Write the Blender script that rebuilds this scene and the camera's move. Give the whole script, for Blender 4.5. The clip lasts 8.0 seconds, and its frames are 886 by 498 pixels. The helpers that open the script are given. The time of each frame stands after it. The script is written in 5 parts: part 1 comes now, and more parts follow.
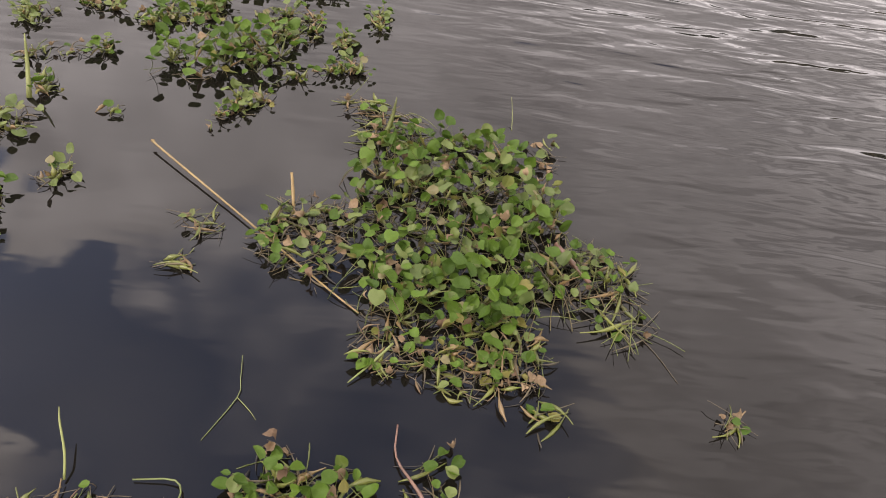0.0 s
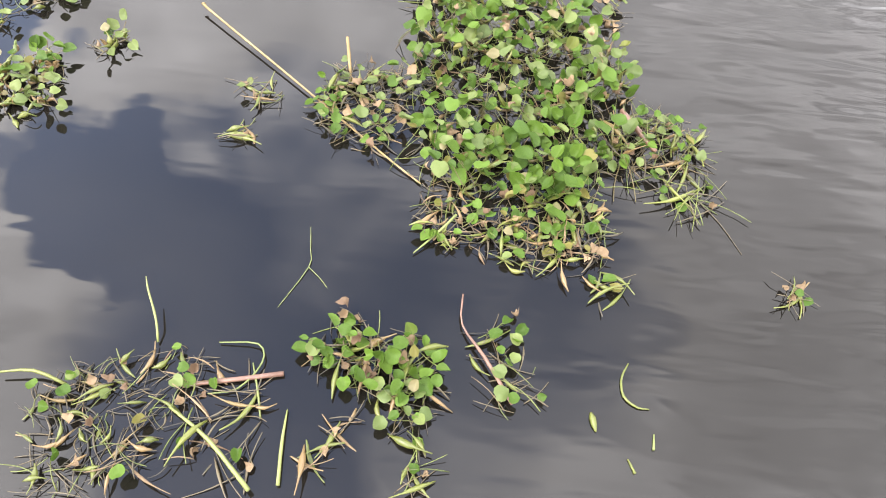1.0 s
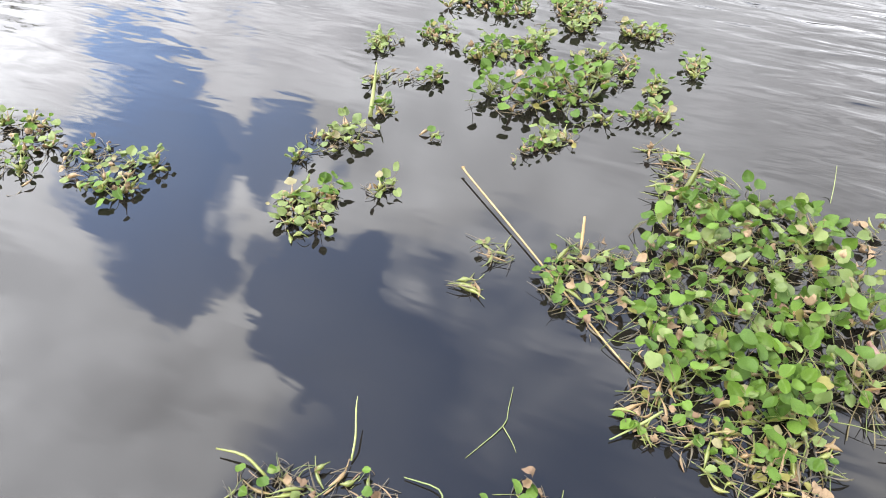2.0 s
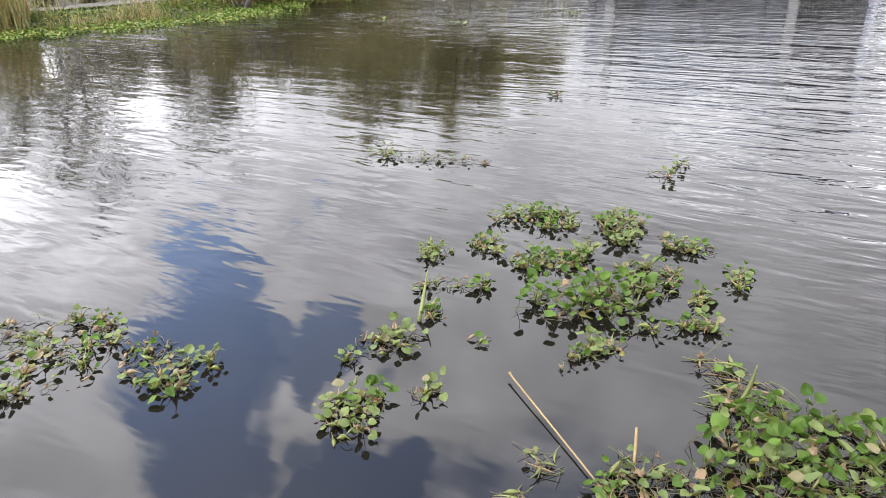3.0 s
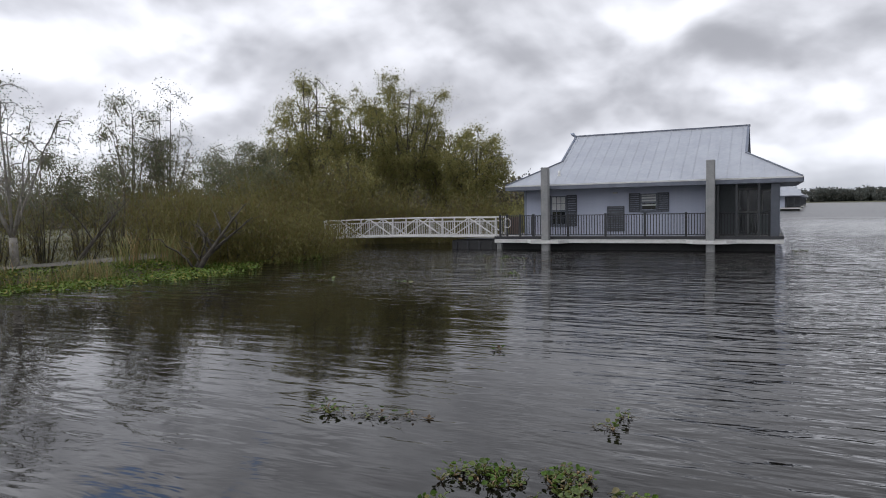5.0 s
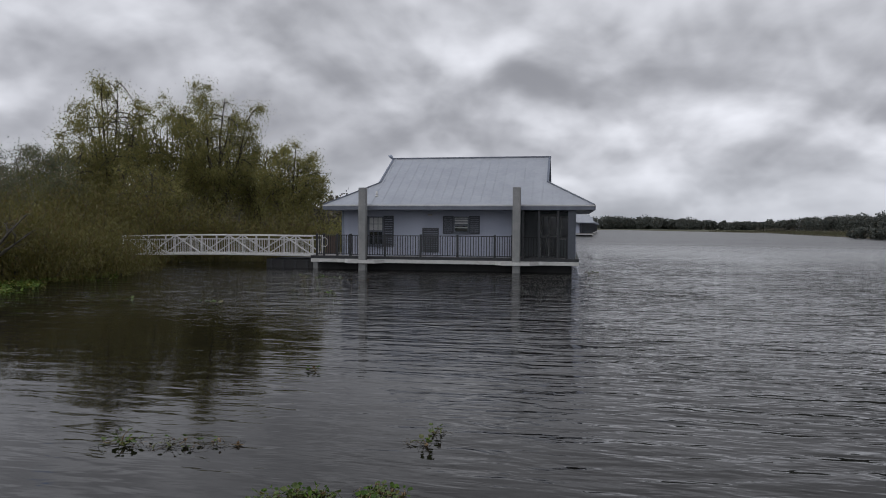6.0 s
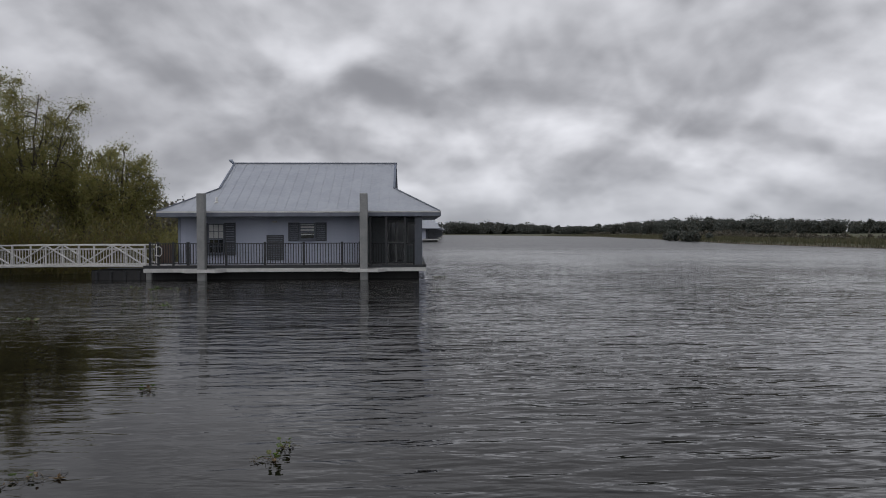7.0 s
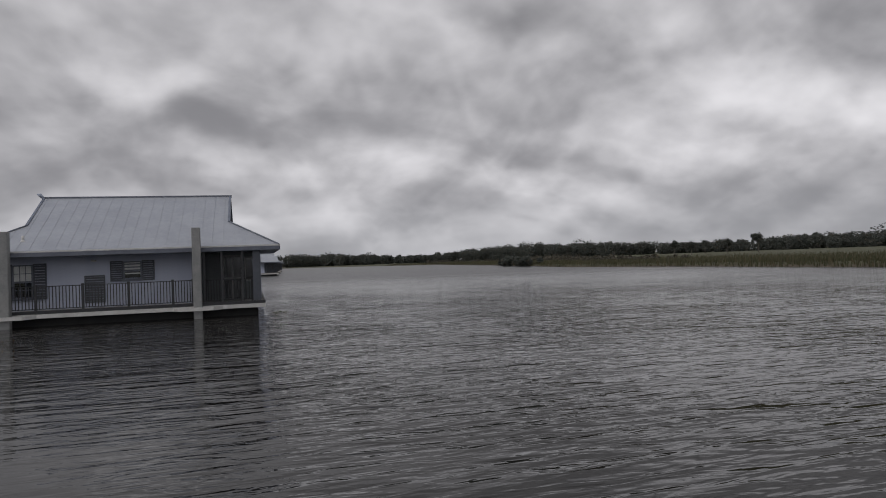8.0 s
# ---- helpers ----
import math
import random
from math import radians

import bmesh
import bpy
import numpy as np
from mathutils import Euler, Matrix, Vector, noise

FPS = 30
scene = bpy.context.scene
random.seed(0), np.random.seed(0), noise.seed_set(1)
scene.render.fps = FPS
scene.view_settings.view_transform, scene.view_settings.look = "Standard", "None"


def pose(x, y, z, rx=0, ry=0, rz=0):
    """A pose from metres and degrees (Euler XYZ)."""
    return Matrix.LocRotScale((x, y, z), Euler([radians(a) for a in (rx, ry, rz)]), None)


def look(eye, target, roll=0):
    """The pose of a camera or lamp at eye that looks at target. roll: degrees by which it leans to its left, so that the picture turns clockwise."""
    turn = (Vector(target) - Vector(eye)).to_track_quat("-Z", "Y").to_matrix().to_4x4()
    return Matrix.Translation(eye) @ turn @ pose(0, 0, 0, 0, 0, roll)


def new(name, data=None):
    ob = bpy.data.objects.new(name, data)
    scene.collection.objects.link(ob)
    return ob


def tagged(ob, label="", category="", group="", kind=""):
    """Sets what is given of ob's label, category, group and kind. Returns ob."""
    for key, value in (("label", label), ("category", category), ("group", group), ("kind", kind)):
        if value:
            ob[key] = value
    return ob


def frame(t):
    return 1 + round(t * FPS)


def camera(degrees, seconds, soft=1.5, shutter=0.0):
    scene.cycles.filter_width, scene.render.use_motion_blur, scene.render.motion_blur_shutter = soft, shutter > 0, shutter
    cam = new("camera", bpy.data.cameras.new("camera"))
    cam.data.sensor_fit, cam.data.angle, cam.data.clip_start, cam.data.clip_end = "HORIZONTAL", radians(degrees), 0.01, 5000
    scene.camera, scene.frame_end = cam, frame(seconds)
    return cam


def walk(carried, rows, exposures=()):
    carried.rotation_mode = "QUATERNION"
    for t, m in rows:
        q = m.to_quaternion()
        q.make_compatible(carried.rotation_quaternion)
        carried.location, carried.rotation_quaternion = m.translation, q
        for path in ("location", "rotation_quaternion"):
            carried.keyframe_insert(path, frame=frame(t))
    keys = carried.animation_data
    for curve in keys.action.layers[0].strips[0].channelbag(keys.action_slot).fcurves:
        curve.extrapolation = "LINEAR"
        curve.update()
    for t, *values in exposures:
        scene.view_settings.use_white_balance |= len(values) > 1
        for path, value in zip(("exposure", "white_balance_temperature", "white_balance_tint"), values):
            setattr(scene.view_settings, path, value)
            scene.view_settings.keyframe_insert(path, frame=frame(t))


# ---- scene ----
cam = camera(66.28, 8.0, soft=1.0)
PATH = [
    (0, pose(0.076, 0.013, 1.899, 47.35, -6.24, 3.40)),
    (0.5, pose(0.068, 0.037, 1.889, 37.99, -4.58, 0.57)),
    (1, pose(0.006, 0.051, 1.931, 34.97, -3.33, 5.80)),
    (1.5, pose(-0.023, 0.036, 1.972, 38.25, -0.23, 16.92)),
    (1.8, pose(-0.044, 0.028, 1.998, 43.86, 0.89, 23.15)),
    (2, pose(-0.042, 0.008, 1.996, 48.10, 0.66, 26.14)),
    (2.2, pose(-0.060, 0.002, 2.002, 51.04, 0.48, 27.39)),
    (3.3, pose(-0.007, -0.031, 2.011, 70.41, 1.87, 30.95)),
    (3.5, pose(0.010, -0.033, 2.012, 73.04, 1.66, 31.14)),
    (4, pose(0.021, -0.038, 2.030, 78.84, 1.23, 29.67)),
    (4.2, pose(0.024, -0.037, 2.036, 80.68, 1.54, 29.39)),
    (5.3, pose(0.017, -0.025, 2.017, 87.40, 0.70, 22.54)),
    (5.5, pose(0.015, -0.025, 2.014, 87.32, 0.23, 19.50)),
    (6, pose(0.013, -0.019, 2.012, 88.06, -0.34, 10.42)),
    (6.5, pose(0.008, -0.005, 2.011, 87.50, 0.10, 3.47)),
    (7, pose(0.005, 0.010, 2.012, 88.60, 0.21, -2.42)),
    (7.5, pose(0.001, 0.020, 2.018, 88.39, 0.37, -10.03)),
    (8, pose(0.000, 0.023, 2.024, 90.91, 2.15, -15.72)),
]
EXPOSURES = [
    (0.0, 0.48, 7200, 20), (0.5, 1.50, 6800, 18), (1.0, 1.72, 6700, 13), (1.5, 1.66, 6400, 11), (2.2, 1.68, 6450, 11), (3.3, 0.78, 6450, 13),
    (4.2, 0.30, 6350, 13), (5.3, -1.10, 6250, 12), (7.0, -1.46, 6350, 12), (8.0, -1.68, 6550, 13),
]
walk(cam, PATH, EXPOSURES)

# ---------------------------------------------------------------- sky and sun
SUN_ELEV, SUN_AZ = radians(52), radians(-114)
world = bpy.data.worlds.new("sky")
scene.world = world
world.use_nodes = True


class Nodes:
    """A short way to write node trees."""

    def __init__(self, tree):
        self.t = tree
        tree.nodes.clear()

    def add(self, kind, **inputs):
        n = self.t.nodes.new(kind)
        for k, v in inputs.items():
            self.put(n, k.replace("_", " "), v)
        return n

    def put(self, n, key, v):
        sock = n.inputs[int(key)] if key.isdigit() else n.inputs[key]
        if isinstance(v, bpy.types.NodeSocket):
            self.t.links.new(v, sock)
        else:
            sock.default_value = v

    def math(self, op, a, b=0.0, c=None, clamp=False):
        n = self.t.nodes.new("ShaderNodeMath")
        n.operation, n.use_clamp = op, clamp
        for i, v in enumerate((a, b) if c is None else (a, b, c)):
            self.put(n, str(i), v)
        return n.outputs[0]

    def vmath(self, op, a, b=(0, 0, 0)):
        n = self.t.nodes.new("ShaderNodeVectorMath")
        n.operation = op
        self.put(n, "0", a)
        self.put(n, "1", b)
        return n.outputs[0]

    def mix(self, fac, a, b):
        n = self.t.nodes.new("ShaderNodeMix")
        n.data_type = "RGBA"
        self.put(n, "0", fac)
        self.put(n, "6", a)
        self.put(n, "7", b)
        return n.outputs[2]

    def noise(self, vec, scale, detail=4.0, rough=0.55, distort=0.0):
        n = self.add("ShaderNodeTexNoise", Vector=vec, Scale=scale, Detail=detail, Roughness=rough, Distortion=distort)
        return n.outputs[0]

    def ramp(self, fac, lo, hi, a=0.0, b=1.0, smooth=True):
        n = self.t.nodes.new("ShaderNodeMapRange")
        n.interpolation_type = "SMOOTHSTEP" if smooth else "LINEAR"
        for i, v in enumerate((fac, lo, hi, a, b)):
            self.put(n, str(i), v)
        return n.outputs[0]


def rgb(r, g, b):
    return (r, g, b, 1.0)


def build_sky():
    n = Nodes(world.node_tree)
    coord = n.add("ShaderNodeTexCoord").outputs["Generated"]
    sky = n.add("ShaderNodeTexSky")
    sky.sky_type, sky.sun_disc, sky.sun_elevation, sky.sun_rotation = "NISHITA", False, SUN_ELEV, SUN_AZ
    sky.ozone_density = 6.0
    sep = n.add("ShaderNodeSeparateXYZ", Vector=coord)
    x, y, z = sep.outputs
    up = n.math("MAXIMUM", z, 0.0)
    # clouds lie in a layer, so they crowd together towards the horizon
    def layer(lift):
        deep = n.math("ADD", up, 0.55)
        flat = n.add("ShaderNodeCombineXYZ", X=n.math("DIVIDE", x, deep), Y=n.math("DIVIDE", y, deep), Z=0.0).outputs[0]
        flat = n.add("ShaderNodeVectorMath", **{"0": flat})
        flat.operation = "SCALE"
        flat.inputs["Scale"].default_value = lift
        return n.vmath("ADD", flat.outputs[0], (3.1, 9.2, 0.0))

    def puffs(at_):
        """Rounded heaps of cloud over a rough noise."""
        bent = n.add("ShaderNodeTexNoise", Vector=at_, Scale=2.6, Detail=3.0, Roughness=0.5).outputs["Color"]
        push = n.add("ShaderNodeVectorMath", **{"0": n.vmath("SUBTRACT", bent, (0.5, 0.5, 0.5))})
        push.operation = "SCALE"
        push.inputs["Scale"].default_value = 0.42
        cell = n.add("ShaderNodeTexVoronoi", Vector=n.vmath("ADD", at_, push.outputs[0]), Scale=2.9)
        cell.feature, cell.normalize = "SMOOTH_F1", True
        for key, value in (("Detail", 3.0), ("Roughness", 0.55), ("Smoothness", 0.7)):
            cell.inputs[key].default_value = value
        heap = n.math("SUBTRACT", 0.82, cell.outputs["Distance"])
        return n.math("ADD", n.math("MULTIPLY", n.noise(at_, 3.2, 6.0, 0.46, 0.2), 0.48), n.math("MULTIPLY", heap, 0.52))

    here, below = layer(1.0), layer(1.06)
    big = n.noise(here, 1.2, 3.0, 0.45, 0.2)
    mid = puffs(here)
    under = puffs(below)
    body = n.math("ADD", n.math("MULTIPLY", big, 0.40), n.math("MULTIPLY", mid, 0.60))
    # dark flat bases, bright upper rims
    rim = n.math("SUBTRACT", under, mid)
    # broken cloud with a few clearings high up
    gaps = None
    ragged = n.math("ADD", n.math("MULTIPLY", n.math("SUBTRACT", big, 0.5), 0.10), n.math("MULTIPLY", n.math("SUBTRACT", mid, 0.5), 0.20))
    for az_, el_, wide, depth in ((-54, 33, 5.4, 1.0), (-47, 33, 3.6, 0.9), (-38, 47, 4.2, 1.0), (-27, 52, 9.0, 1.0), (-16, 53, 11.0, 1.0), (-4, 59, 13.0, 1.0), (-28, 62, 11.0, 1.0), (-40, 68, 9.0, 1.0)):
        way = (math.sin(radians(az_)) * math.cos(radians(el_)), math.cos(radians(az_)) * math.cos(radians(el_)), math.sin(radians(el_)))
        dot = n.add("ShaderNodeVectorMath")
        dot.operation = "DOT_PRODUCT"
        n.put(dot, "0", coord)
        n.put(dot, "1", way)
        g = n.ramp(n.math("ADD", dot.outputs["Value"], ragged), math.cos(radians(wide * 1.6)), math.cos(radians(wide * 0.55)), 0.0, depth)
        gaps = g if gaps is None else n.math("MAXIMUM", gaps, g)
    cover = n.math("SUBTRACT", n.math("ADD", body, 0.22), n.math("MULTIPLY", gaps, 0.46))
    mask = n.ramp(cover, 0.18, 0.66)
    thin = n.math("ADD", n.math("MULTIPLY", n.math("SUBTRACT", 0.5, body), 2.4), n.math("MULTIPLY", rim, 2.6))
    light = n.ramp(thin, -0.62, 0.70, 0.0, 1.0)
    cloud = n.mix(light, rgb(0.64, 0.65, 0.69), rgb(2.2, 2.22, 2.28))
    cloud = n.mix(n.ramp(z, 0.0, 0.14, 0.55, 0.0), cloud, rgb(0.84, 0.88, 0.93))
    # the cloud is brighter overhead and towards the hidden sun
    near_sun = n.add("ShaderNodeVectorMath")
    near_sun.operation = "DOT_PRODUCT"
    n.put(near_sun, "0", coord)
    n.put(near_sun, "1", (math.sin(SUN_AZ) * math.cos(SUN_ELEV), math.cos(SUN_AZ) * math.cos(SUN_ELEV), math.sin(SUN_ELEV)))
    gain = n.math("MULTIPLY", n.math("MULTIPLY", n.ramp(z, 0.1, 0.40, 1.25, 1.02), n.ramp(z, 0.40, 0.66, 1.0, 1.4)), n.ramp(near_sun.outputs["Value"], 0.15, 0.9, 1.0, 1.8))
    blue = n.add("ShaderNodeBackground", Color=sky.outputs[0], Strength=0.36)
    grey = n.add("ShaderNodeBackground", Color=cloud, Strength=gain)
    both = n.add("ShaderNodeMixShader")
    n.put(both, "0", mask)
    n.put(both, "1", blue.outputs[0])
    n.put(both, "2", grey.outputs[0])
    out = n.add("ShaderNodeOutputWorld")
    n.put(out, "Surface", both.outputs[0])


build_sky()
sun_data = bpy.data.lights.new("sun", "SUN")
sun_data.energy, sun_data.angle, sun_data.color = 1.45, radians(14), (1.0, 0.96, 0.9)
sun = new("sun", sun_data)
sun.matrix_world = look((30 * math.sin(SUN_AZ) * math.cos(SUN_ELEV), 30 * math.cos(SUN_AZ) * math.cos(SUN_ELEV), 30 * math.sin(SUN_ELEV)), (0, 0, 0))


# ---------------------------------------------------------------- materials
def material(name, fill):
    m = bpy.data.materials.new(name)
    m.use_nodes = True
    n = Nodes(m.node_tree)
    out = n.add("ShaderNodeOutputMaterial")
    fill(n, out)
    return m


def surface(name, low, high, scale=6.0, rough=0.6, metal=0.0, bump=0.2, bump_scale=40.0, spread=0.0, spec=0.5, stains=None, stain_scale=1.2):
    """Two colours mixed by a coarse and a fine noise, with fine relief; spread: brightness varies from object to object."""

    def fill(n, out):
        p = n.add("ShaderNodeTexCoord").outputs["Object"]
        a = n.noise(p, scale, 5.0, 0.6)
        b = n.noise(p, scale * 7.0, 3.0, 0.6)
        f = n.ramp(n.math("ADD", n.math("MULTIPLY", a, 0.65), n.math("MULTIPLY", b, 0.35)), 0.33, 0.67)
        col = n.mix(f, rgb(*low), rgb(*high))
        if stains:
            col = n.mix(n.ramp(n.noise(p, stain_scale, 6.0, 0.7), 0.55, 0.75), col, rgb(*stains))
        if spread:
            r = n.add("ShaderNodeObjectInfo").outputs["Random"]
            hsv = n.add("ShaderNodeHueSaturation", Color=col, Value=n.ramp(r, 0, 1, 1 - spread, 1 + spread, False))
            col = hsv.outputs[0]
        bs = n.add("ShaderNodeBsdfPrincipled", Base_Color=col, Roughness=rough, Metallic=metal)
        n.put(bs, "Specular IOR Level", spec)
        if bump:
            h = n.noise(p, bump_scale, 4.0, 0.6)
            bu = n.add("ShaderNodeBump", Height=h, Strength=bump, Distance=0.01)
            n.put(bs, "Normal", bu.outputs[0])
        n.put(out, "Surface", bs.outputs[0])

    return material(name, fill)


def foliage(name, low, high, old, through_light=0.35, islands=True, old_share=0.12, rough=0.45, vein=0.0, spec=0.4):
    """Leaves: colour differs from leaf to leaf, some of them yellowed, and light shines through."""

    def fill(n, out):
        if islands:
            r = n.add("ShaderNodeNewGeometry").outputs["Random Per Island"]
        else:
            r = n.add("ShaderNodeObjectInfo").outputs["Random"]
        p = n.add("ShaderNodeTexCoord").outputs["Object"]
        patch = n.noise(p, 0.7 if islands else 14.0, 3.0)
        f = n.math("ADD", n.math("MULTIPLY", r, 0.6), n.math("MULTIPLY", patch, 0.5), clamp=True)
        col = n.mix(f, rgb(*low), rgb(*high))
        turned = n.math("FRACT", n.math("MULTIPLY", r, 17.31))
        col = n.mix(n.ramp(turned, 1 - old_share, 1 - old_share * 0.7), col, rgb(*old))
        if vein:
            col = n.mix(n.ramp(n.noise(p, 45.0, 4.0), 0.6, 0.8, 0.0, vein), col, rgb(*old))
        bs = n.add("ShaderNodeBsdfPrincipled", Base_Color=col, Roughness=rough)
        n.put(bs, "Specular IOR Level", spec)
        tr = n.add("ShaderNodeBsdfTranslucent", Color=col)
        mx = n.add("ShaderNodeMixShader")
        n.put(mx, "0", through_light)
        n.put(mx, "1", bs.outputs[0])
        n.put(mx, "2", tr.outputs[0])
        n.put(out, "Surface", mx.outputs[0])

    return material(name, fill)


def water_fill(n, out):
    p = n.add("ShaderNodeTexCoord").outputs["Object"]
    dist = n.math("SQRT", n.math("ADD", n.math("POWER", n.add("ShaderNodeSeparateXYZ", Vector=n.vmath("ADD", p, (1.3, -1.4, 0.0))).outputs[0], 2.0), n.math("POWER", n.add("ShaderNodeSeparateXYZ", Vector=n.vmath("ADD", p, (1.3, -1.4, 0.0))).outputs[1], 2.0)))
    turn = n.add("ShaderNodeMapping", Vector=p, Rotation=(0, 0, radians(9)), Scale=(0.28, 1.0, 1.0)).outputs[0]
    cross = n.add("ShaderNodeMapping", Vector=p, Rotation=(0, 0, radians(-26)), Scale=(0.34, 1.0, 1.0)).outputs[0]
    swell = n.noise(turn, 1.6, 2.0, 0.5, 0.4)
    ripple = n.noise(turn, 3.6, 2.0, 0.5, 0.6)
    ripple2 = n.noise(cross, 7.0, 2.0, 0.5, 0.4)
    gust = n.ramp(n.noise(p, 0.14, 2.0), 0.35, 0.65, 0.6, 1.2)
    lee = n.add("ShaderNodeVectorMath")
    lee.operation = "DISTANCE"
    n.put(lee, "0", p)
    n.put(lee, "1", (-8.5, 6.5, 0.0))
    # the floating plants still the water between them, and the lee of the bank lies calmer
    open_water = n.math("MULTIPLY", n.ramp(dist, 1.2, 4.2, 0.07, 1.1), n.ramp(lee.outputs["Value"], 4.5, 12.5, 0.15, 1.0))
    fade = n.ramp(dist, 40.0, 180.0, 1.0, 0.7)
    h = n.math("ADD", n.math("MULTIPLY", swell, 0.080), n.math("ADD", n.math("MULTIPLY", ripple, 0.052), n.math("MULTIPLY", ripple2, 0.019)))
    h = n.math("MULTIPLY", h, fade)
    h = n.math("MULTIPLY", n.math("MULTIPLY", h, gust), open_water)
    bump = n.add("ShaderNodeBump", Height=h, Strength=1.0, Distance=1.0)
    silt = n.mix(n.noise(p, 0.5, 4.0), rgb(0.0036, 0.0032, 0.0026), rgb(0.0062, 0.0054, 0.0044))
    bs = n.add("ShaderNodeBsdfPrincipled", Base_Color=silt, Roughness=n.ramp(dist, 18.0, 100.0, 0.02, 0.30), IOR=1.333, Normal=bump.outputs[0])
    n.put(out, "Surface", bs.outputs[0])


WATER = material("river water", water_fill)


def soil_fill(n, out):
    p = n.add("ShaderNodeTexCoord").outputs["Object"]
    sep = n.add("ShaderNodeSeparateXYZ", Vector=p)
    grass = n.mix(n.noise(p, 0.35, 5.0), rgb(0.03, 0.034, 0.012), rgb(0.058, 0.057, 0.024))
    grass = n.mix(n.ramp(n.noise(p, 3.5, 5.0, 0.7), 0.5, 0.75), grass, rgb(0.125, 0.108, 0.06))
    mud = n.mix(n.noise(p, 2.5, 5.0), rgb(0.05, 0.04, 0.027), rgb(0.11, 0.09, 0.06))
    col = n.mix(n.ramp(sep.outputs[2], 0.1, 0.3), mud, grass)
    bs = n.add("ShaderNodeBsdfPrincipled", Base_Color=col, Roughness=0.95)
    bump = n.add("ShaderNodeBump", Height=n.noise(p, 6.0, 5.0), Strength=0.6, Distance=0.15)
    n.put(bs, "Normal", bump.outputs[0])
    n.put(out, "Surface", bs.outputs[0])


SOIL = material("grassy soil", soil_fill)
GRAVEL = surface("pale gravel", (0.06, 0.053, 0.04), (0.10, 0.09, 0.072), 1.2, 0.95, 0, 0.5, 18)
SIDING = surface("pale blue wall paint", (0.40, 0.43, 0.53), (0.46, 0.49, 0.58), 1.3, 0.6, 0, 0.05, 30, stains=(0.35, 0.38, 0.46), stain_scale=0.8)
ROOF = surface("galvanised roof sheet", (0.26, 0.27, 0.285), (0.315, 0.325, 0.34), 0.9, 0.5, 0.3, 0.03, 8, stains=(0.28, 0.29, 0.31), stain_scale=0.7)
TRIM = surface("slate blue trim paint", (0.19, 0.22, 0.28), (0.24, 0.27, 0.33), 3, 0.5, 0, 0.05)
SLATE = surface("dark slate trim paint", (0.085, 0.095, 0.12), (0.12, 0.135, 0.165), 3, 0.5, 0, 0.05)
PORCH = surface("grey-green porch wall", (0.11, 0.14, 0.14), (0.16, 0.19, 0.19), 2, 0.6, 0, 0.05)
BLIND = surface("grey-white blind", (0.48, 0.49, 0.48), (0.60, 0.61, 0.60), 4, 0.6, 0, 0.05)
WHITE = surface("weathered white paint", (0.40, 0.395, 0.38), (0.52, 0.515, 0.50), 3, 0.55, 0, 0.08, stains=(0.34, 0.33, 0.30), stain_scale=2.0)
SHUTTER = surface("charcoal shutter paint", (0.045, 0.052, 0.065), (0.065, 0.072, 0.088), 5, 0.5, 0, 0.1)
BLACK = surface("black rail coating and deck edge shade", (0.012, 0.013, 0.015), (0.024, 0.025, 0.028), 6, 0.4, 0, 0.05)
HULL = surface("tarred float side", (0.009, 0.009, 0.010), (0.02, 0.02, 0.02), 1.5, 0.7, 0, 0.2)
CONCRETE = surface("grey concrete", (0.17, 0.175, 0.175), (0.24, 0.24, 0.235), 2.5, 0.85, 0, 0.3, 25, stains=(0.2, 0.2, 0.19), stain_scale=1.5)
DECK = surface("grey deck boards", (0.22, 0.21, 0.20), (0.33, 0.31, 0.29), 2.5, 0.8, 0, 0.2)
PANEL = surface("brown wood panel", (0.09, 0.06, 0.045), (0.15, 0.10, 0.075), 3.0, 0.6, 0, 0.15)
HATCH = surface("grey louvre paint", (0.06, 0.066, 0.075), (0.09, 0.097, 0.108), 4, 0.55, 0, 0.1)
BARK = surface("grey willow bark", (0.07, 0.06, 0.048), (0.19, 0.17, 0.145), 5.0, 0.95, 0, 0.8, 22)
DARK_BARK = surface("wet dark bark", (0.03, 0.025, 0.02), (0.085, 0.075, 0.06), 5.0, 0.95, 0, 0.8, 22)
PALE_BARK = surface("pale peeling bark", (0.10, 0.09, 0.075), (0.23, 0.215, 0.19), 4.0, 0.9, 0, 0.6, 18, stains=(0.10, 0.085, 0.07), stain_scale=3.0)


def glass_fill(n, out):
    bs = n.add("ShaderNodeBsdfPrincipled", Base_Color=rgb(0.02, 0.024, 0.028), Roughness=0.04)
    n.put(bs, "Specular IOR Level", 0.9)
    n.put(out, "Surface", bs.outputs[0])


GLASS = material("dark window glass", glass_fill)


def screen_fill(n, out):
    bs = n.add("ShaderNodeBsdfPrincipled", Base_Color=rgb(0.018, 0.020, 0.022), Roughness=0.7)
    clear = n.add("ShaderNodeBsdfTransparent")
    mx = n.add("ShaderNodeMixShader")
    n.put(mx, "0", 0.26)
    n.put(mx, "1", clear.outputs[0])
    n.put(mx, "2", bs.outputs[0])
    n.put(out, "Surface", mx.outputs[0])


SCREEN = material("black insect screen", screen_fill)

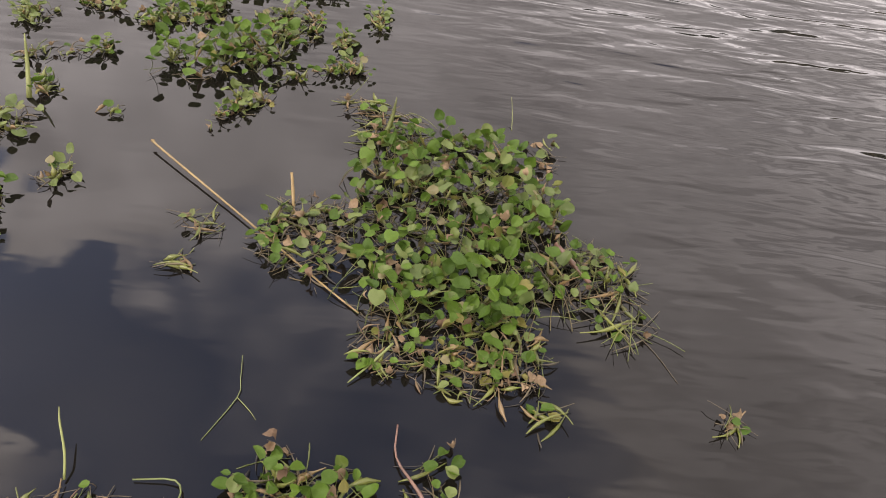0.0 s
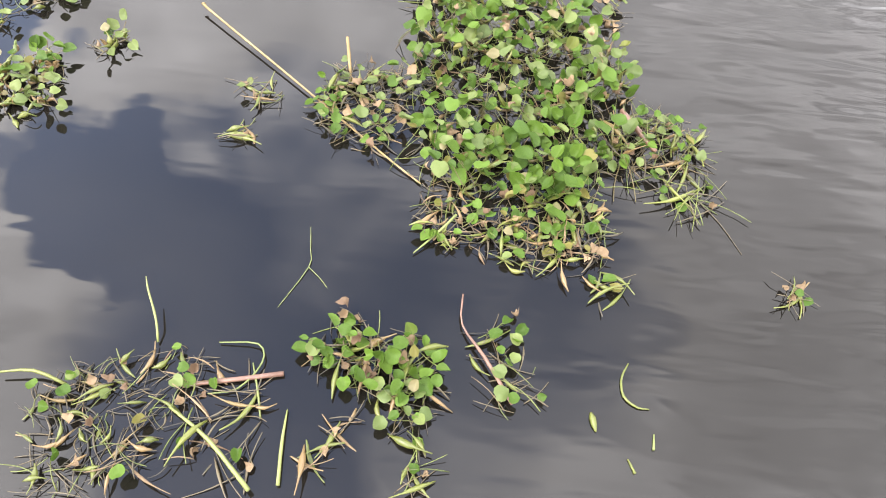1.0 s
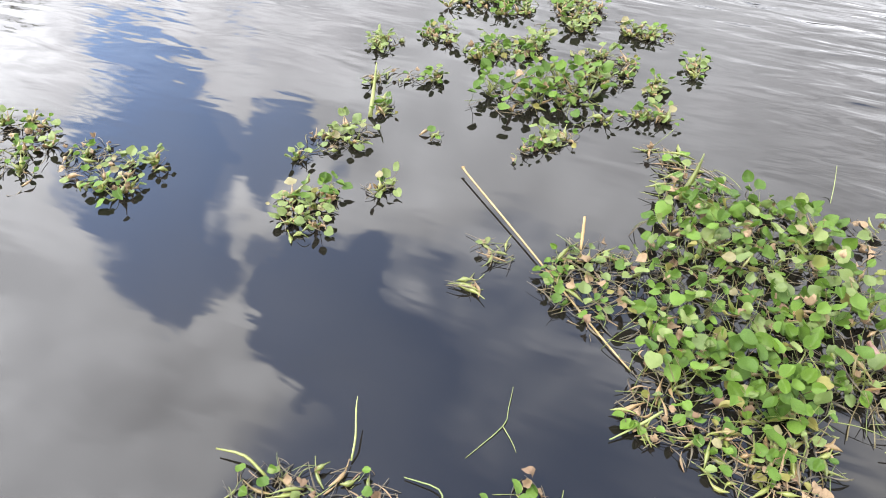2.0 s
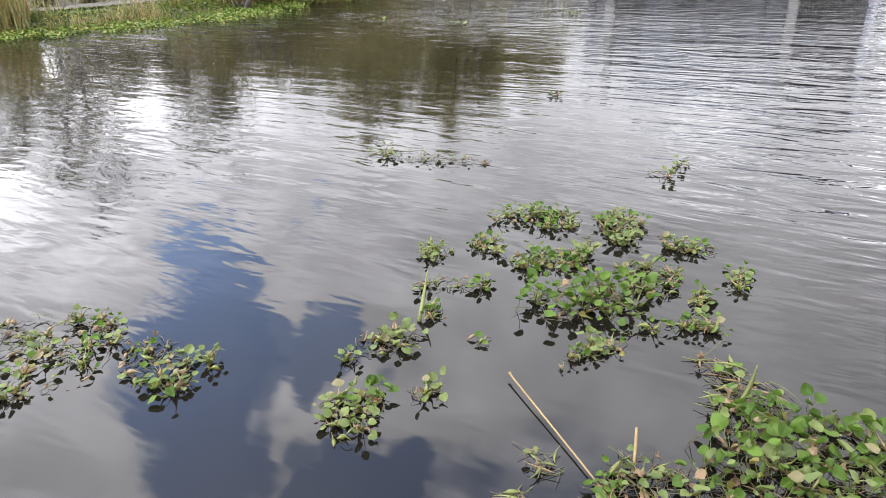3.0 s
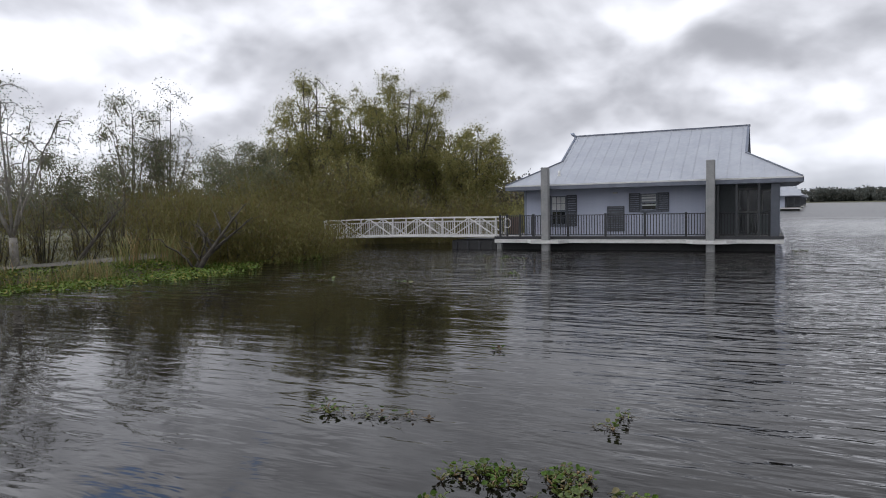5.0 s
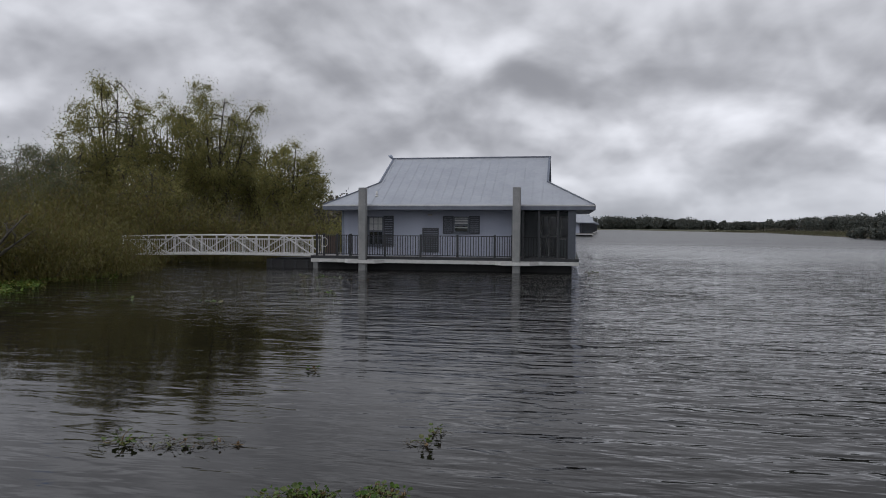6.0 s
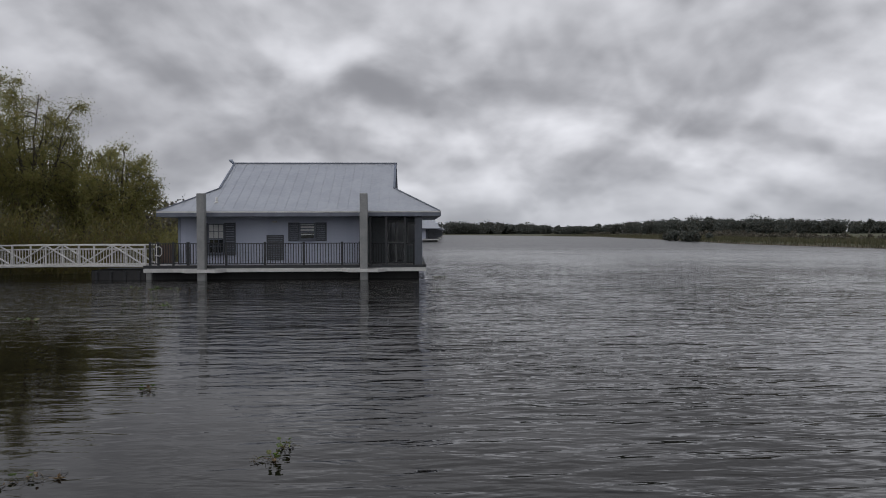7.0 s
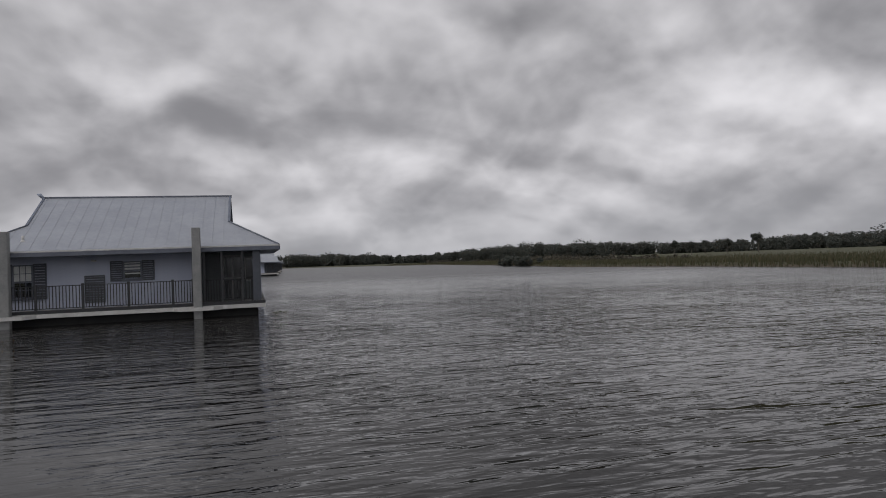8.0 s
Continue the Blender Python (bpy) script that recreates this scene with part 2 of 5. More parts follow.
LEAF = foliage("hyacinth leaf", (0.014, 0.036, 0.004), (0.075, 0.130, 0.016), (0.12, 0.11, 0.03), 0.25, False, 0.08, 0.55, 0.25, 0.18)
LEAF_PALE = foliage("pale hyacinth leaf", (0.040, 0.066, 0.016), (0.110, 0.138, 0.038), (0.13, 0.115, 0.055), 0.25, False, 0.12, 0.5, 0.35, 0.25)
STALK = foliage("hyacinth stalk", (0.026, 0.040, 0.007), (0.100, 0.118, 0.022), (0.070, 0.05, 0.02), 0.1, False, 0.4, 0.4, 0.3)
BULB = foliage("swollen stalk", (0.040, 0.052, 0.008), (0.118, 0.128, 0.028), (0.13, 0.085, 0.036), 0.1, False, 0.4, 0.35, 0.2)
DEAD = foliage("withered leaf", (0.07, 0.045, 0.022), (0.20, 0.138, 0.078), (0.09, 0.055, 0.03), 0.15, False, 0.3, 0.8, 0.2)
ROT = foliage("sodden brown stalk", (0.026, 0.021, 0.011), (0.075, 0.058, 0.03), (0.016, 0.013, 0.008), 0.0, False, 0.3, 0.5, 0.3)
DULL = foliage("dull thin stalk", (0.06, 0.08, 0.02), (0.15, 0.165, 0.05), (0.13, 0.10, 0.05), 0.0, False, 0.1, 0.5, 0.3)
THICKET = foliage("grey-brown thicket leaf", (0.05, 0.046, 0.035), (0.10, 0.092, 0.07), (0.12, 0.10, 0.07), 0.2, True, 0.15, 0.8)
CANE = surface("dry cane", (0.12, 0.076, 0.024), (0.21, 0.145, 0.052), 9.0, 0.6, 0, 0.2, 60, stains=(0.30, 0.17, 0.08), stain_scale=4.0)
REDWOOD = surface("wet reddish wood", (0.07, 0.034, 0.022), (0.14, 0.075, 0.05), 12.0, 0.5, 0, 0.3, 60)
CARPET = foliage("carpet leaf", (0.026, 0.056, 0.007), (0.115, 0.165, 0.020), (0.19, 0.17, 0.04), 0.25, True, 0.18, 0.6, spec=0.2)
WILLOW = foliage("willow leaf", (0.125, 0.128, 0.038), (0.285, 0.270, 0.088), (0.29, 0.23, 0.08), 0.42, True, 0.14, 0.55)
WILLOW_GREY = foliage("thin grey-green leaf", (0.085, 0.10, 0.055), (0.17, 0.18, 0.10), (0.21, 0.17, 0.10), 0.3, True, 0.2, 0.6)
SHRUB = foliage("olive shrub leaf", (0.070, 0.068, 0.016), (0.155, 0.138, 0.034), (0.13, 0.085, 0.028), 0.3, True, 0.15, 0.6)
REED = foliage("reed blade", (0.085, 0.11, 0.026), (0.22, 0.21, 0.075), (0.27, 0.18, 0.08), 0.2, True, 0.35, 0.6)
# lifted and greyed: the haze of distance is put into this leaf colour
WOODS = foliage("hazed woodland leaf", (0.050, 0.058, 0.050), (0.085, 0.092, 0.078), (0.09, 0.08, 0.06), 0.4, True, 0.15, 0.7)
MARSH = foliage("marsh grass blade", (0.036, 0.040, 0.018), (0.072, 0.070, 0.032), (0.10, 0.082, 0.045), 0.2, True, 0.25, 0.7)


# ---------------------------------------------------------------- mesh helpers
def mesh_ob(name, verts, faces, mat, parent=None, smooth=False):
    me = bpy.data.meshes.new(name)
    me.from_pydata(verts, [], faces)
    if smooth:
        me.shade_smooth()
    me.materials.append(mat)
    ob = new(name, me)
    ob.parent = parent
    return ob


def part(name, bm, mat, parent, label=""):
    me = bpy.data.meshes.new(name)
    bmesh.ops.recalc_face_normals(bm, faces=bm.faces)
    bm.to_mesh(me)
    bm.free()
    me.materials.append(mat)
    ob = new(name, me)
    ob.parent = parent
    return tagged(ob, label)


def share(ob, name, m, parent):
    """A further piece on the mesh of ob."""
    o = new(name, ob.data)
    o.parent = parent
    o.matrix_local = m
    return o


def box(bm, x0, x1, y0, y1, z0, z1, bevel=0.0):
    vs = bmesh.ops.create_cube(bm, size=1.0)["verts"]
    for v in vs:
        v.co = Vector((x0 + (v.co.x + 0.5) * (x1 - x0), y0 + (v.co.y + 0.5) * (y1 - y0), z0 + (v.co.z + 0.5) * (z1 - z0)))
    if bevel:
        edges = list({e for v in vs for e in v.link_edges})
        bmesh.ops.bevel(bm, geom=edges, offset=bevel, segments=1, affect="EDGES")
    return bm


def boxed(name, mat, parent, *dims, bevel=0.0, label=""):
    return part(name, box(bmesh.new(), *dims, bevel=bevel), mat, parent, label)


def bar(name, mat, parent, a, b, w, d, label=""):
    """A straight bar of section w x d from a to b."""
    a, b = Vector(a), Vector(b)
    bm = box(bmesh.new(), -w / 2, w / 2, -d / 2, d / 2, 0, (b - a).length, bevel=min(w, d) * 0.12)
    turn = (b - a).to_track_quat("Z", "Y").to_matrix().to_4x4()
    bmesh.ops.transform(bm, matrix=Matrix.Translation(a) @ turn, verts=bm.verts)
    return part(name, bm, mat, parent, label)


def tube(points, radii, sides=6, cap=True):
    """Vertices and faces of a tapered tube along points."""
    pts = [Vector(p) for p in points]
    verts, faces = [], []
    side = Vector((0.31, 0.77, 0.55))
    for i, p in enumerate(pts):
        d = (pts[min(i + 1, len(pts) - 1)] - pts[max(i - 1, 0)]).normalized()
        u = d.cross(side)
        if u.length < 0.1:
            u = d.cross(Vector((1, 0, 0)))
        u.normalize()
        v = d.cross(u)
        for k in range(sides):
            a = 2 * math.pi * k / sides
            verts.append(p + float(radii[i]) * (math.cos(a) * u + math.sin(a) * v))
    for i in range(len(pts) - 1):
        for k in range(sides):
            j = (k + 1) % sides
            faces.append((i * sides + k, i * sides + j, (i + 1) * sides + j, (i + 1) * sides + k))
    if cap:
        faces.append(tuple(range(sides))[::-1])
        faces.append(tuple((len(pts) - 1) * sides + k for k in range(sides)))
    return verts, faces


def join(lists):
    verts, faces = [], []
    for v, f in lists:
        o = len(verts)
        verts += v
        faces += [tuple(i + o for i in q) for q in f]
    return verts, faces


def empty(name, x, y, z=0.0):
    e = new(name)
    e.location = (x, y, z)
    e.empty_display_size = 0.2
    return e


def cards(rng, centres, size, along=None, droop=0.0, slim=0.4):
    """Many small pointed leaves, one at each centre, as flat four-cornered blades."""
    c = np.asarray(centres, float)
    k = len(c)
    d = rng.normal(size=(k, 3))
    d[:, 2] -= droop
    d /= np.linalg.norm(d, axis=1)[:, None]
    e = np.cross(d, rng.normal(size=(k, 3)))
    e /= np.linalg.norm(e, axis=1)[:, None]
    s = size * rng.uniform(0.6, 1.35, k)[:, None]
    v = np.stack([c - d * s, c + e * s * slim, c + d * s, c - e * s * slim], 1).reshape(-1, 3)
    return v, np.arange(4 * k).reshape(k, 4)


def mesh_np(name, v, f, mat, parent=None):
    me = bpy.data.meshes.new(name)
    k, n = f.shape
    me.vertices.add(len(v))
    me.vertices.foreach_set("co", np.asarray(v, np.float32).ravel())
    me.loops.add(k * n)
    me.loops.foreach_set("vertex_index", f.astype(np.int32).ravel())
    me.polygons.add(k)
    me.polygons.foreach_set("loop_start", np.arange(0, k * n, n, dtype=np.int32))
    me.update(calc_edges=True)
    me.materials.append(mat)
    ob = new(name, me)
    ob.parent = parent
    return ob


# ---------------------------------------------------------------- ground and water
def smooth(t):
    t = min(max(t, 0.0), 1.0)
    return t * t * (3 - 2 * t)


LEFT_BANK = [(-60, -19.0), (0, -21.5), (9, -20.3), (12, -19.0), (14.5, -17.9), (17, -17.8), (20, -19.2), (23, -20.6), (27, -21.2), (30, -21.3), (36, -21.0), (40, -16), (46, -8), (80, -4), (200, 0), (480, 0), (560, -60), (900, -60)]
RIGHT_BANK = [(-60, 56), (20, 53), (46, 52), (77, 53), (106, 51), (154, 60), (270, 74), (480, 34), (560, -80), (900, -80)]


def along(line, y):
    for (y0, x0), (y1, x1) in zip(line, line[1:]):
        if y <= y1:
            k = min(max((y - y0) / (y1 - y0), 0), 1)
            return x0 + (x1 - x0) * k
    return line[-1][1]


def land_height(x, y):
    wob = 0.5 * noise.noise(Vector((x * 0.3, y * 0.3, 0.0)))
    inland = max(along(LEFT_BANK, y) - x, x - along(RIGHT_BANK, y)) + wob
    h = -0.9 + 1.3 * smooth((inland + 1.6) / 3.2)
    return h + (0.12 * noise.noise(Vector((x * 0.12, y * 0.12, 3.0))) if inland > 0 else 0.0)


def build_ground():
    xs = np.concatenate([np.linspace(-2500, -120, 14), np.linspace(-110, -42, 18), np.linspace(-40, -4, 90), np.linspace(-2, 40, 15), np.linspace(42, 72, 40), np.linspace(80, 2500, 20)])
    ys = np.concatenate([np.linspace(-2500, -80, 10), np.linspace(-60, 0, 16), np.linspace(1, 50, 90), np.linspace(53, 160, 40), np.linspace(170, 600, 40), np.linspace(640, 2500, 12)])
    verts = [(x, y, land_height(x, y)) for y in ys for x in xs]
    w = len(xs)
    faces = [(j * w + i, j * w + i + 1, (j + 1) * w + i + 1, (j + 1) * w + i) for j in range(len(ys) - 1) for i in range(w - 1)]
    tagged(mesh_ob("ground", verts, faces, SOIL, smooth=True), "grassy river banks over a muddy river bed", "ground", kind="structure")


build_ground()
water = mesh_ob("water", [(-2500, -2500, 0), (2500, -2500, 0), (2500, 2500, 0), (-2500, 2500, 0)], [(0, 1, 2, 3)], WATER)
tagged(water, "dark brown rippled river water reflecting grey clouds", "water", kind="structure")


def build_path():
    """The pale track on the bank."""
    verts, faces, pts = [], [], []
    for i in range(80):
        y = -40 + i * 0.8
        pts.append((along(LEFT_BANK, y) - 2.4, y))
    for x, y in pts:
        for k in range(5):
            px = x - 0.9 + k * 0.45 + 0.25 * noise.noise(Vector((k * 3.0, y * 0.8, 9.0)))
            verts.append((px, y, land_height(px, y) + 0.06))
    for i in range(len(pts) - 1):
        for k in range(4):
            faces.append((i * 5 + k, i * 5 + k + 1, i * 5 + k + 6, i * 5 + k + 5))
    tagged(mesh_ob("path", verts, faces, GRAVEL, smooth=True), "pale gravel track along the grassy bank", "path", kind="structure")


build_path()


# ---------------------------------------------------------------- the houseboat
def louvred(parent, name, x0, x1, z0, z1, y, mat, slats):
    """A framed panel with slats of its own."""
    bm = bmesh.new()
    box(bm, x0, x0 + 0.05, y - 0.05, y, z0, z1)
    box(bm, x1 - 0.05, x1, y - 0.05, y, z0, z1)
    box(bm, x0 + 0.05, x1 - 0.05, y - 0.05, y, z0, z0 + 0.06)
    box(bm, x0 + 0.05, x1 - 0.05, y - 0.05, y, z1 - 0.06, z1)
    ob = part(name, bm, mat, parent)
    step = (z1 - z0 - 0.12) / slats
    first = None
    for i in range(slats):
        z = z0 + 0.06 + (i + 0.5) * step
        m = pose(0, 0, z)
        if first is None:
            bm = bmesh.new()
            box(bm, x0 + 0.05, x1 - 0.05, y - 0.04, y - 0.012, -step * 0.42, step * 0.42)
            first = part("slat", bm, mat, ob)
            first.matrix_local = m
        else:
            share(first, "slat", m, ob)
    return ob


def sash_window(parent, x0, x1, z0, z1, y, columns, rows, blind):
    """A sash window: small panes above, two wide panes below, and a blind drawn part way."""
    f, d = 0.05, 0.06
    mat = SLATE
    bm = bmesh.new()
    box(bm, x0, x0 + f, y - d, y, z0, z1)
    box(bm, x1 - f, x1, y - d, y, z0, z1)
    box(bm, x0 + f, x1 - f, y - d, y, z0, z0 + f)
    box(bm, x0 + f, x1 - f, y - d, y, z1 - f, z1)
    zm = (z0 + z1) / 2
    box(bm, x0 + f, x1 - f, y - d * 0.9, y, zm - 0.03, zm + 0.03)
    win = part("window", bm, mat, parent)
    for low, high, cols, tiers in ((z0 + f, zm - 0.03, columns, rows), (zm + 0.03, z1 - f, columns, rows)):
        w, h = (x1 - x0 - 2 * f) / cols, (high - low) / tiers
        for i in range(1, cols):
            boxed("glazing_bar", mat, win, x0 + f + i * w - 0.012, x0 + f + i * w + 0.012, y - 0.045, y - 0.014, low, high)
        for j in range(1, tiers):
            boxed("glazing_bar", mat, win, x0 + f, x1 - f, y - 0.043, y - 0.014, low + j * h - 0.012, low + j * h + 0.012)
        for i in range(cols):
            for j in range(tiers):
                boxed("pane", GLASS, win, x0 + f + i * w + 0.013, x0 + f + (i + 1) * w - 0.013, y - 0.022, y - 0.014, low + j * h + 0.013, low + (j + 1) * h - 0.013)
    boxed("blind", BLIND, win, x0 + f, x1 - f, y - 0.027, y - 0.023, z1 - f - blind * (z1 - z0 - 2 * f), z1 - f, label="drawn white blind behind the glazing bars")
    if columns == 1:
        for i in range(4):
            z = z1 - f - (0.1 + 0.2 * i) * (z1 - z0 - 2 * f)
            boxed("blind_slat", BLIND if i > 1 else SLATE, win, x0 + f, x1 - f, y - 0.034, y - 0.028, z - 0.025, z + 0.025)
    boxed("sill", SLATE, win, x0 - 0.04, x1 + 0.04, y - 0.1, y, z0 - 0.06, z0 - 0.002)
    return win


def railing(parent, posts, y, z0, z1, skip_last=False):
    """Posts, two rails and pickets along x."""
    rail = bpy.data.objects.new("railing", None)
    scene.collection.objects.link(rail)
    rail.parent = parent
    post0 = picket0 = None
    for x in posts:
        if post0 is None:
            post0 = boxed("rail_post", BLACK, rail, -0.048, 0.048, y - 0.035, y + 0.035, z0 - 0.03, z1 + 0.05, bevel=0.008)
            post0.matrix_local = pose(x, 0, 0)
        else:
            share(post0, "rail_post", pose(x, 0, 0), rail)
    boxed("top_rail", BLACK, rail, posts[0], posts[-1], y - 0.025, y + 0.025, z1 - 0.035, z1, bevel=0.006)
    boxed("bottom_rail", BLACK, rail, posts[0], posts[-1], y - 0.02, y + 0.02, z0 + 0.05, z0 + 0.085)
    for a, b in zip(posts, posts[1:]):
        k = max(1, round((b - a) / 0.115))
        for i in range(1, k):
            x = a + (b - a) * i / k
            if picket0 is None:
                picket0 = boxed("picket", BLACK, rail, -0.017, 0.017, y - 0.01, y + 0.01, z0 + 0.085, z1 - 0.035)
                picket0.matrix_local = pose(x, 0, 0)
            else:
                share(picket0, "picket", pose(x, 0, 0), rail)
    return rail


EAVE, RIDGE, BREAK = 2.95, 5.46, 4.07


def roof_sheet(bm, quad, thick=0.05):
    top = [bm.verts.new(p) for p in quad]
    low = [bm.verts.new((p[0], p[1], p[2] - thick)) for p in quad]
    bm.faces.new(top)
    bm.faces.new(low[::-1])
    for i in range(len(quad)):
        j = (i + 1) % len(quad)
        bm.faces.new((top[j], top[i], low[i], low[j]))


def houseboat(x, y):
    e = empty("houseboat", x, y)
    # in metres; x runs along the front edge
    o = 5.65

    # float, deck and fascia
    boxed("float", HULL, e, -12.1 + o, -0.5 + o, 0.75, 9.6, -0.5, 0.34)
    boxed("deck", DECK, e, -12.3 + o, -0.26 + o, 0.30, 10.0, 0.5, 0.6)
    boxed("fascia_board", WHITE, e, -12.3 + o, -0.2 + o, 0.24, 0.30, 0.33, 0.5, bevel=0.01, label="white fascia board along the deck edge")
    boxed("fascia_board", WHITE, e, -0.26 + o, -0.2 + o, 0.302, 10.0, 0.33, 0.5, bevel=0.01)
    # black strips that stand in for the shadow along the deck edge
    boxed("kick_strip", BLACK, e, -12.3 + o, -0.2 + o, 0.235, 0.296, 0.502, 0.63)
    boxed("kick_strip", BLACK, e, -0.256 + o, -0.196 + o, 0.302, 10.0, 0.502, 0.63)
    # pilings pass through collars on the deck edge
    for px in (-9.74, -2.86):
        boxed("piling", CONCRETE, e, px - 0.165 + o, px + 0.165 + o, -0.16, 0.16, -1.2, 3.71, bevel=0.025, label="square grey concrete mooring piling")
        bm = bmesh.new()
        box(bm, px - 0.62 + o, px + 0.62 + o, -0.26, -0.19, 0.33, 0.47)
        for s in (-1, 1):
            vs = [(px + s * 0.62 + o, -0.26), (px + s * 0.95 + o, 0.235), (px + s * 0.87 + o, 0.235), (px + s * 0.55 + o, -0.19)]
            lo = [bm.verts.new((a, b, 0.33)) for a, b in vs]
            hi = [bm.verts.new((a, b, 0.47)) for a, b in vs]
            bm.faces.new(hi)
            bm.faces.new(lo[::-1])
            for i in range(4):
                j = (i + 1) % 4
                bm.faces.new((lo[i], lo[j], hi[j], hi[i]))
        part("collar", bm, WHITE, e, "white timber collar round the piling")
    # cabin walls: front with openings left by shutters and windows standing proud
    wy = 1.55
    boxed("wall", SIDING, e, -11.19 + o, -3.1 + o, wy, wy + 0.14, 0.6, EAVE - 0.02)
    for i in range(14):
        z = 0.66 + i * 0.16
        if i == 0:
            lap = boxed("lap_board", SIDING, e, -11.18 + o, -3.11 + o, wy - 0.012, wy - 0.001, -0.001, 0.15)
            lap.matrix_local = pose(0, 0, z)
        else:
            share(lap, "lap_board", pose(0, 0, z), e)
    boxed("wall", SIDING, e, -11.19 + o, -11.05 + o, wy + 0.142, 9.0, 0.6, EAVE - 0.02)
    boxed("wall", SIDING, e, -11.05 + o, -0.45 + o, 8.86, 9.0, 0.6, EAVE - 0.02)
    boxed("wall", SIDING, e, -0.45 + o, -0.31 + o, 3.3, 9.0, 0.6, EAVE - 0.02)
    boxed("wall", PORCH, e, -3.1 + o, -0.452 + o, 3.1, 3.24, 0.6, EAVE - 0.02)
    boxed("wall", SLATE, e, -3.1 + o, -2.98 + o, 0.48, 3.098, 0.6, EAVE - 0.02)
    boxed("corner_board", TRIM, e, -11.25 + o, -11.13 + o, wy - 0.03, wy + 0.13, 0.6, EAVE - 0.03)
    # window by the bridge, wide window, louvred hatch, wall lamp
    sash_window(e, -9.93 + o, -9.2 + o, 1.08, 2.44, wy - 0.013, 3, 2, 0.48)
    louvred(e, "shutter", -9.19 + o, -8.71 + o, 1.03, 2.48, wy - 0.013, SHUTTER, 12)
    louvred(e, "shutter", -10.42 + o, -9.94 + o, 1.03, 2.48, wy - 0.013, SHUTTER, 12)
    sash_window(e, -5.86 + o, -5.15 + o, 1.70, 2.45, wy - 0.013, 1, 1, 0.47)
    louvred(e, "shutter", -6.36 + o, -5.87 + o, 1.64, 2.48, wy - 0.013, SHUTTER, 8)
    louvred(e, "shutter", -5.14 + o, -4.65 + o, 1.64, 2.48, wy - 0.013, SHUTTER, 8)
    hatch = louvred(e, "hatch", -7.33 + o, -6.56 + o, 0.80, 1.92, wy - 0.013, HATCH, 10)
    tagged(hatch, "grey louvred hatch")
    bm = box(bmesh.new(), -7.06 + o, -6.86 + o, wy - 0.15, wy - 0.013, 2.48, 2.56, bevel=0.02)
    part("wall_lamp", bm, WHITE, e)
    # screened porch
    for x0 in (-2.62, -1.92, -1.1):
        boxed("porch_post", BLACK, e, x0 + o - 0.05, x0 + o + 0.05, 0.40, 0.52, 0.6, 2.72, bevel=0.01)
    boxed("corner_post", SHUTTER, e, -0.68 + o, -0.36 + o, 0.40, 0.52, 0.6, 2.72, bevel=0.01)
    boxed("porch_beam", TRIM, e, -3.05 + o, -0.34 + o, 0.38, 0.54, 2.722, EAVE - 0.08)
    boxed("porch_beam", TRIM, e, -0.48 + o, -0.34 + o, 0.542, 3.1, 2.722, EAVE - 0.08)
    for a, b in ((-2.56, -1.98), (-1.86, -1.16), (-1.04, -0.69)):
        boxed("screen", SCREEN, e, a + o, b + o, 0.455, 0.465, 0.62, 2.71)
    boxed("screen", SCREEN, e, -0.425 + o, -0.415 + o, 0.53, 3.09, 0.62, 2.71)
    railing(e, [-2.6 + o, -1.92 + o, -1.1 + o, -0.72 + o], 0.60, 0.62, 1.55)
    # door and window at the back of the porch
    bm = bmesh.new()
    for a, b, c, d in ((-2.0, -1.92, 0.62, 2.6), (-1.2, -1.12, 0.62, 2.6), (-1.92, -1.2, 2.5, 2.6), (-1.92, -1.2, 1.5, 1.58), (-1.6, -1.52, 0.62, 1.5), (-1.6, -1.52, 1.58, 2.5)):
        box(bm, a + o, b + o, 3.03, 3.098, c, d)
    door = part("door", bm, WHITE, e, "white framed glass porch door")
    boxed("pane", GLASS, door, -1.92 + o, -1.2 + o, 3.07, 3.09, 0.64, 2.49)
    bm = bmesh.new()
    for a, b, c, d in ((-1.04, -0.98, 1.4, 2.5), (-0.56, -0.5, 1.4, 2.5), (-0.98, -0.56, 2.44, 2.5), (-0.98, -0.56, 1.4, 1.46)):
        box(bm, a + o, b + o, 3.03, 3.098, c, d)
    win = part("window", bm, WHITE, e)
    boxed("pane", GLASS, win, -0.98 + o, -0.56 + o, 3.07, 3.09, 1.46, 2.44)
    # railings of the walkway
    railing(e, [x0 + o for x0 in (-10.47, -8.83, -7.17, -5.5, -3.84, -3.07)], 0.42, 0.62, 1.58)
    railing(e, [x0 + o for x0 in (-12.25, -11.9, -11.25, -10.6)], 0.9, 0.62, 1.58)
    boxed("gate_panel", PANEL, e, -11.86 + o, -11.28 + o, 1.0, 1.04, 0.68, 1.5, label="brown wooden gate panel")
    v, f = tube([(-12.0 + o, 0.82, 1.05), (-11.8 + o, 0.82, 1.02), (-11.72 + o, 0.82, 1.1), (-11.72 + o, 0.82, 1.35), (-11.8 + o, 0.82, 1.43), (-12.0 + o, 0.82, 1.42)], [0.018] * 6, 6)
    mesh_ob("grab_loop", v, f, WHITE, e, True)

    # roof: two main slopes, two gablets over hipped ends
    L, R, F, B = -11.71 + o, 0.42 + o, 0.30, 9.7
    gl, gr, my = -9.63 + o, -1.62 + o, 5.0
    slope = (RIDGE - EAVE) / (my - F)
    by = F + (BREAK - EAVE) / slope
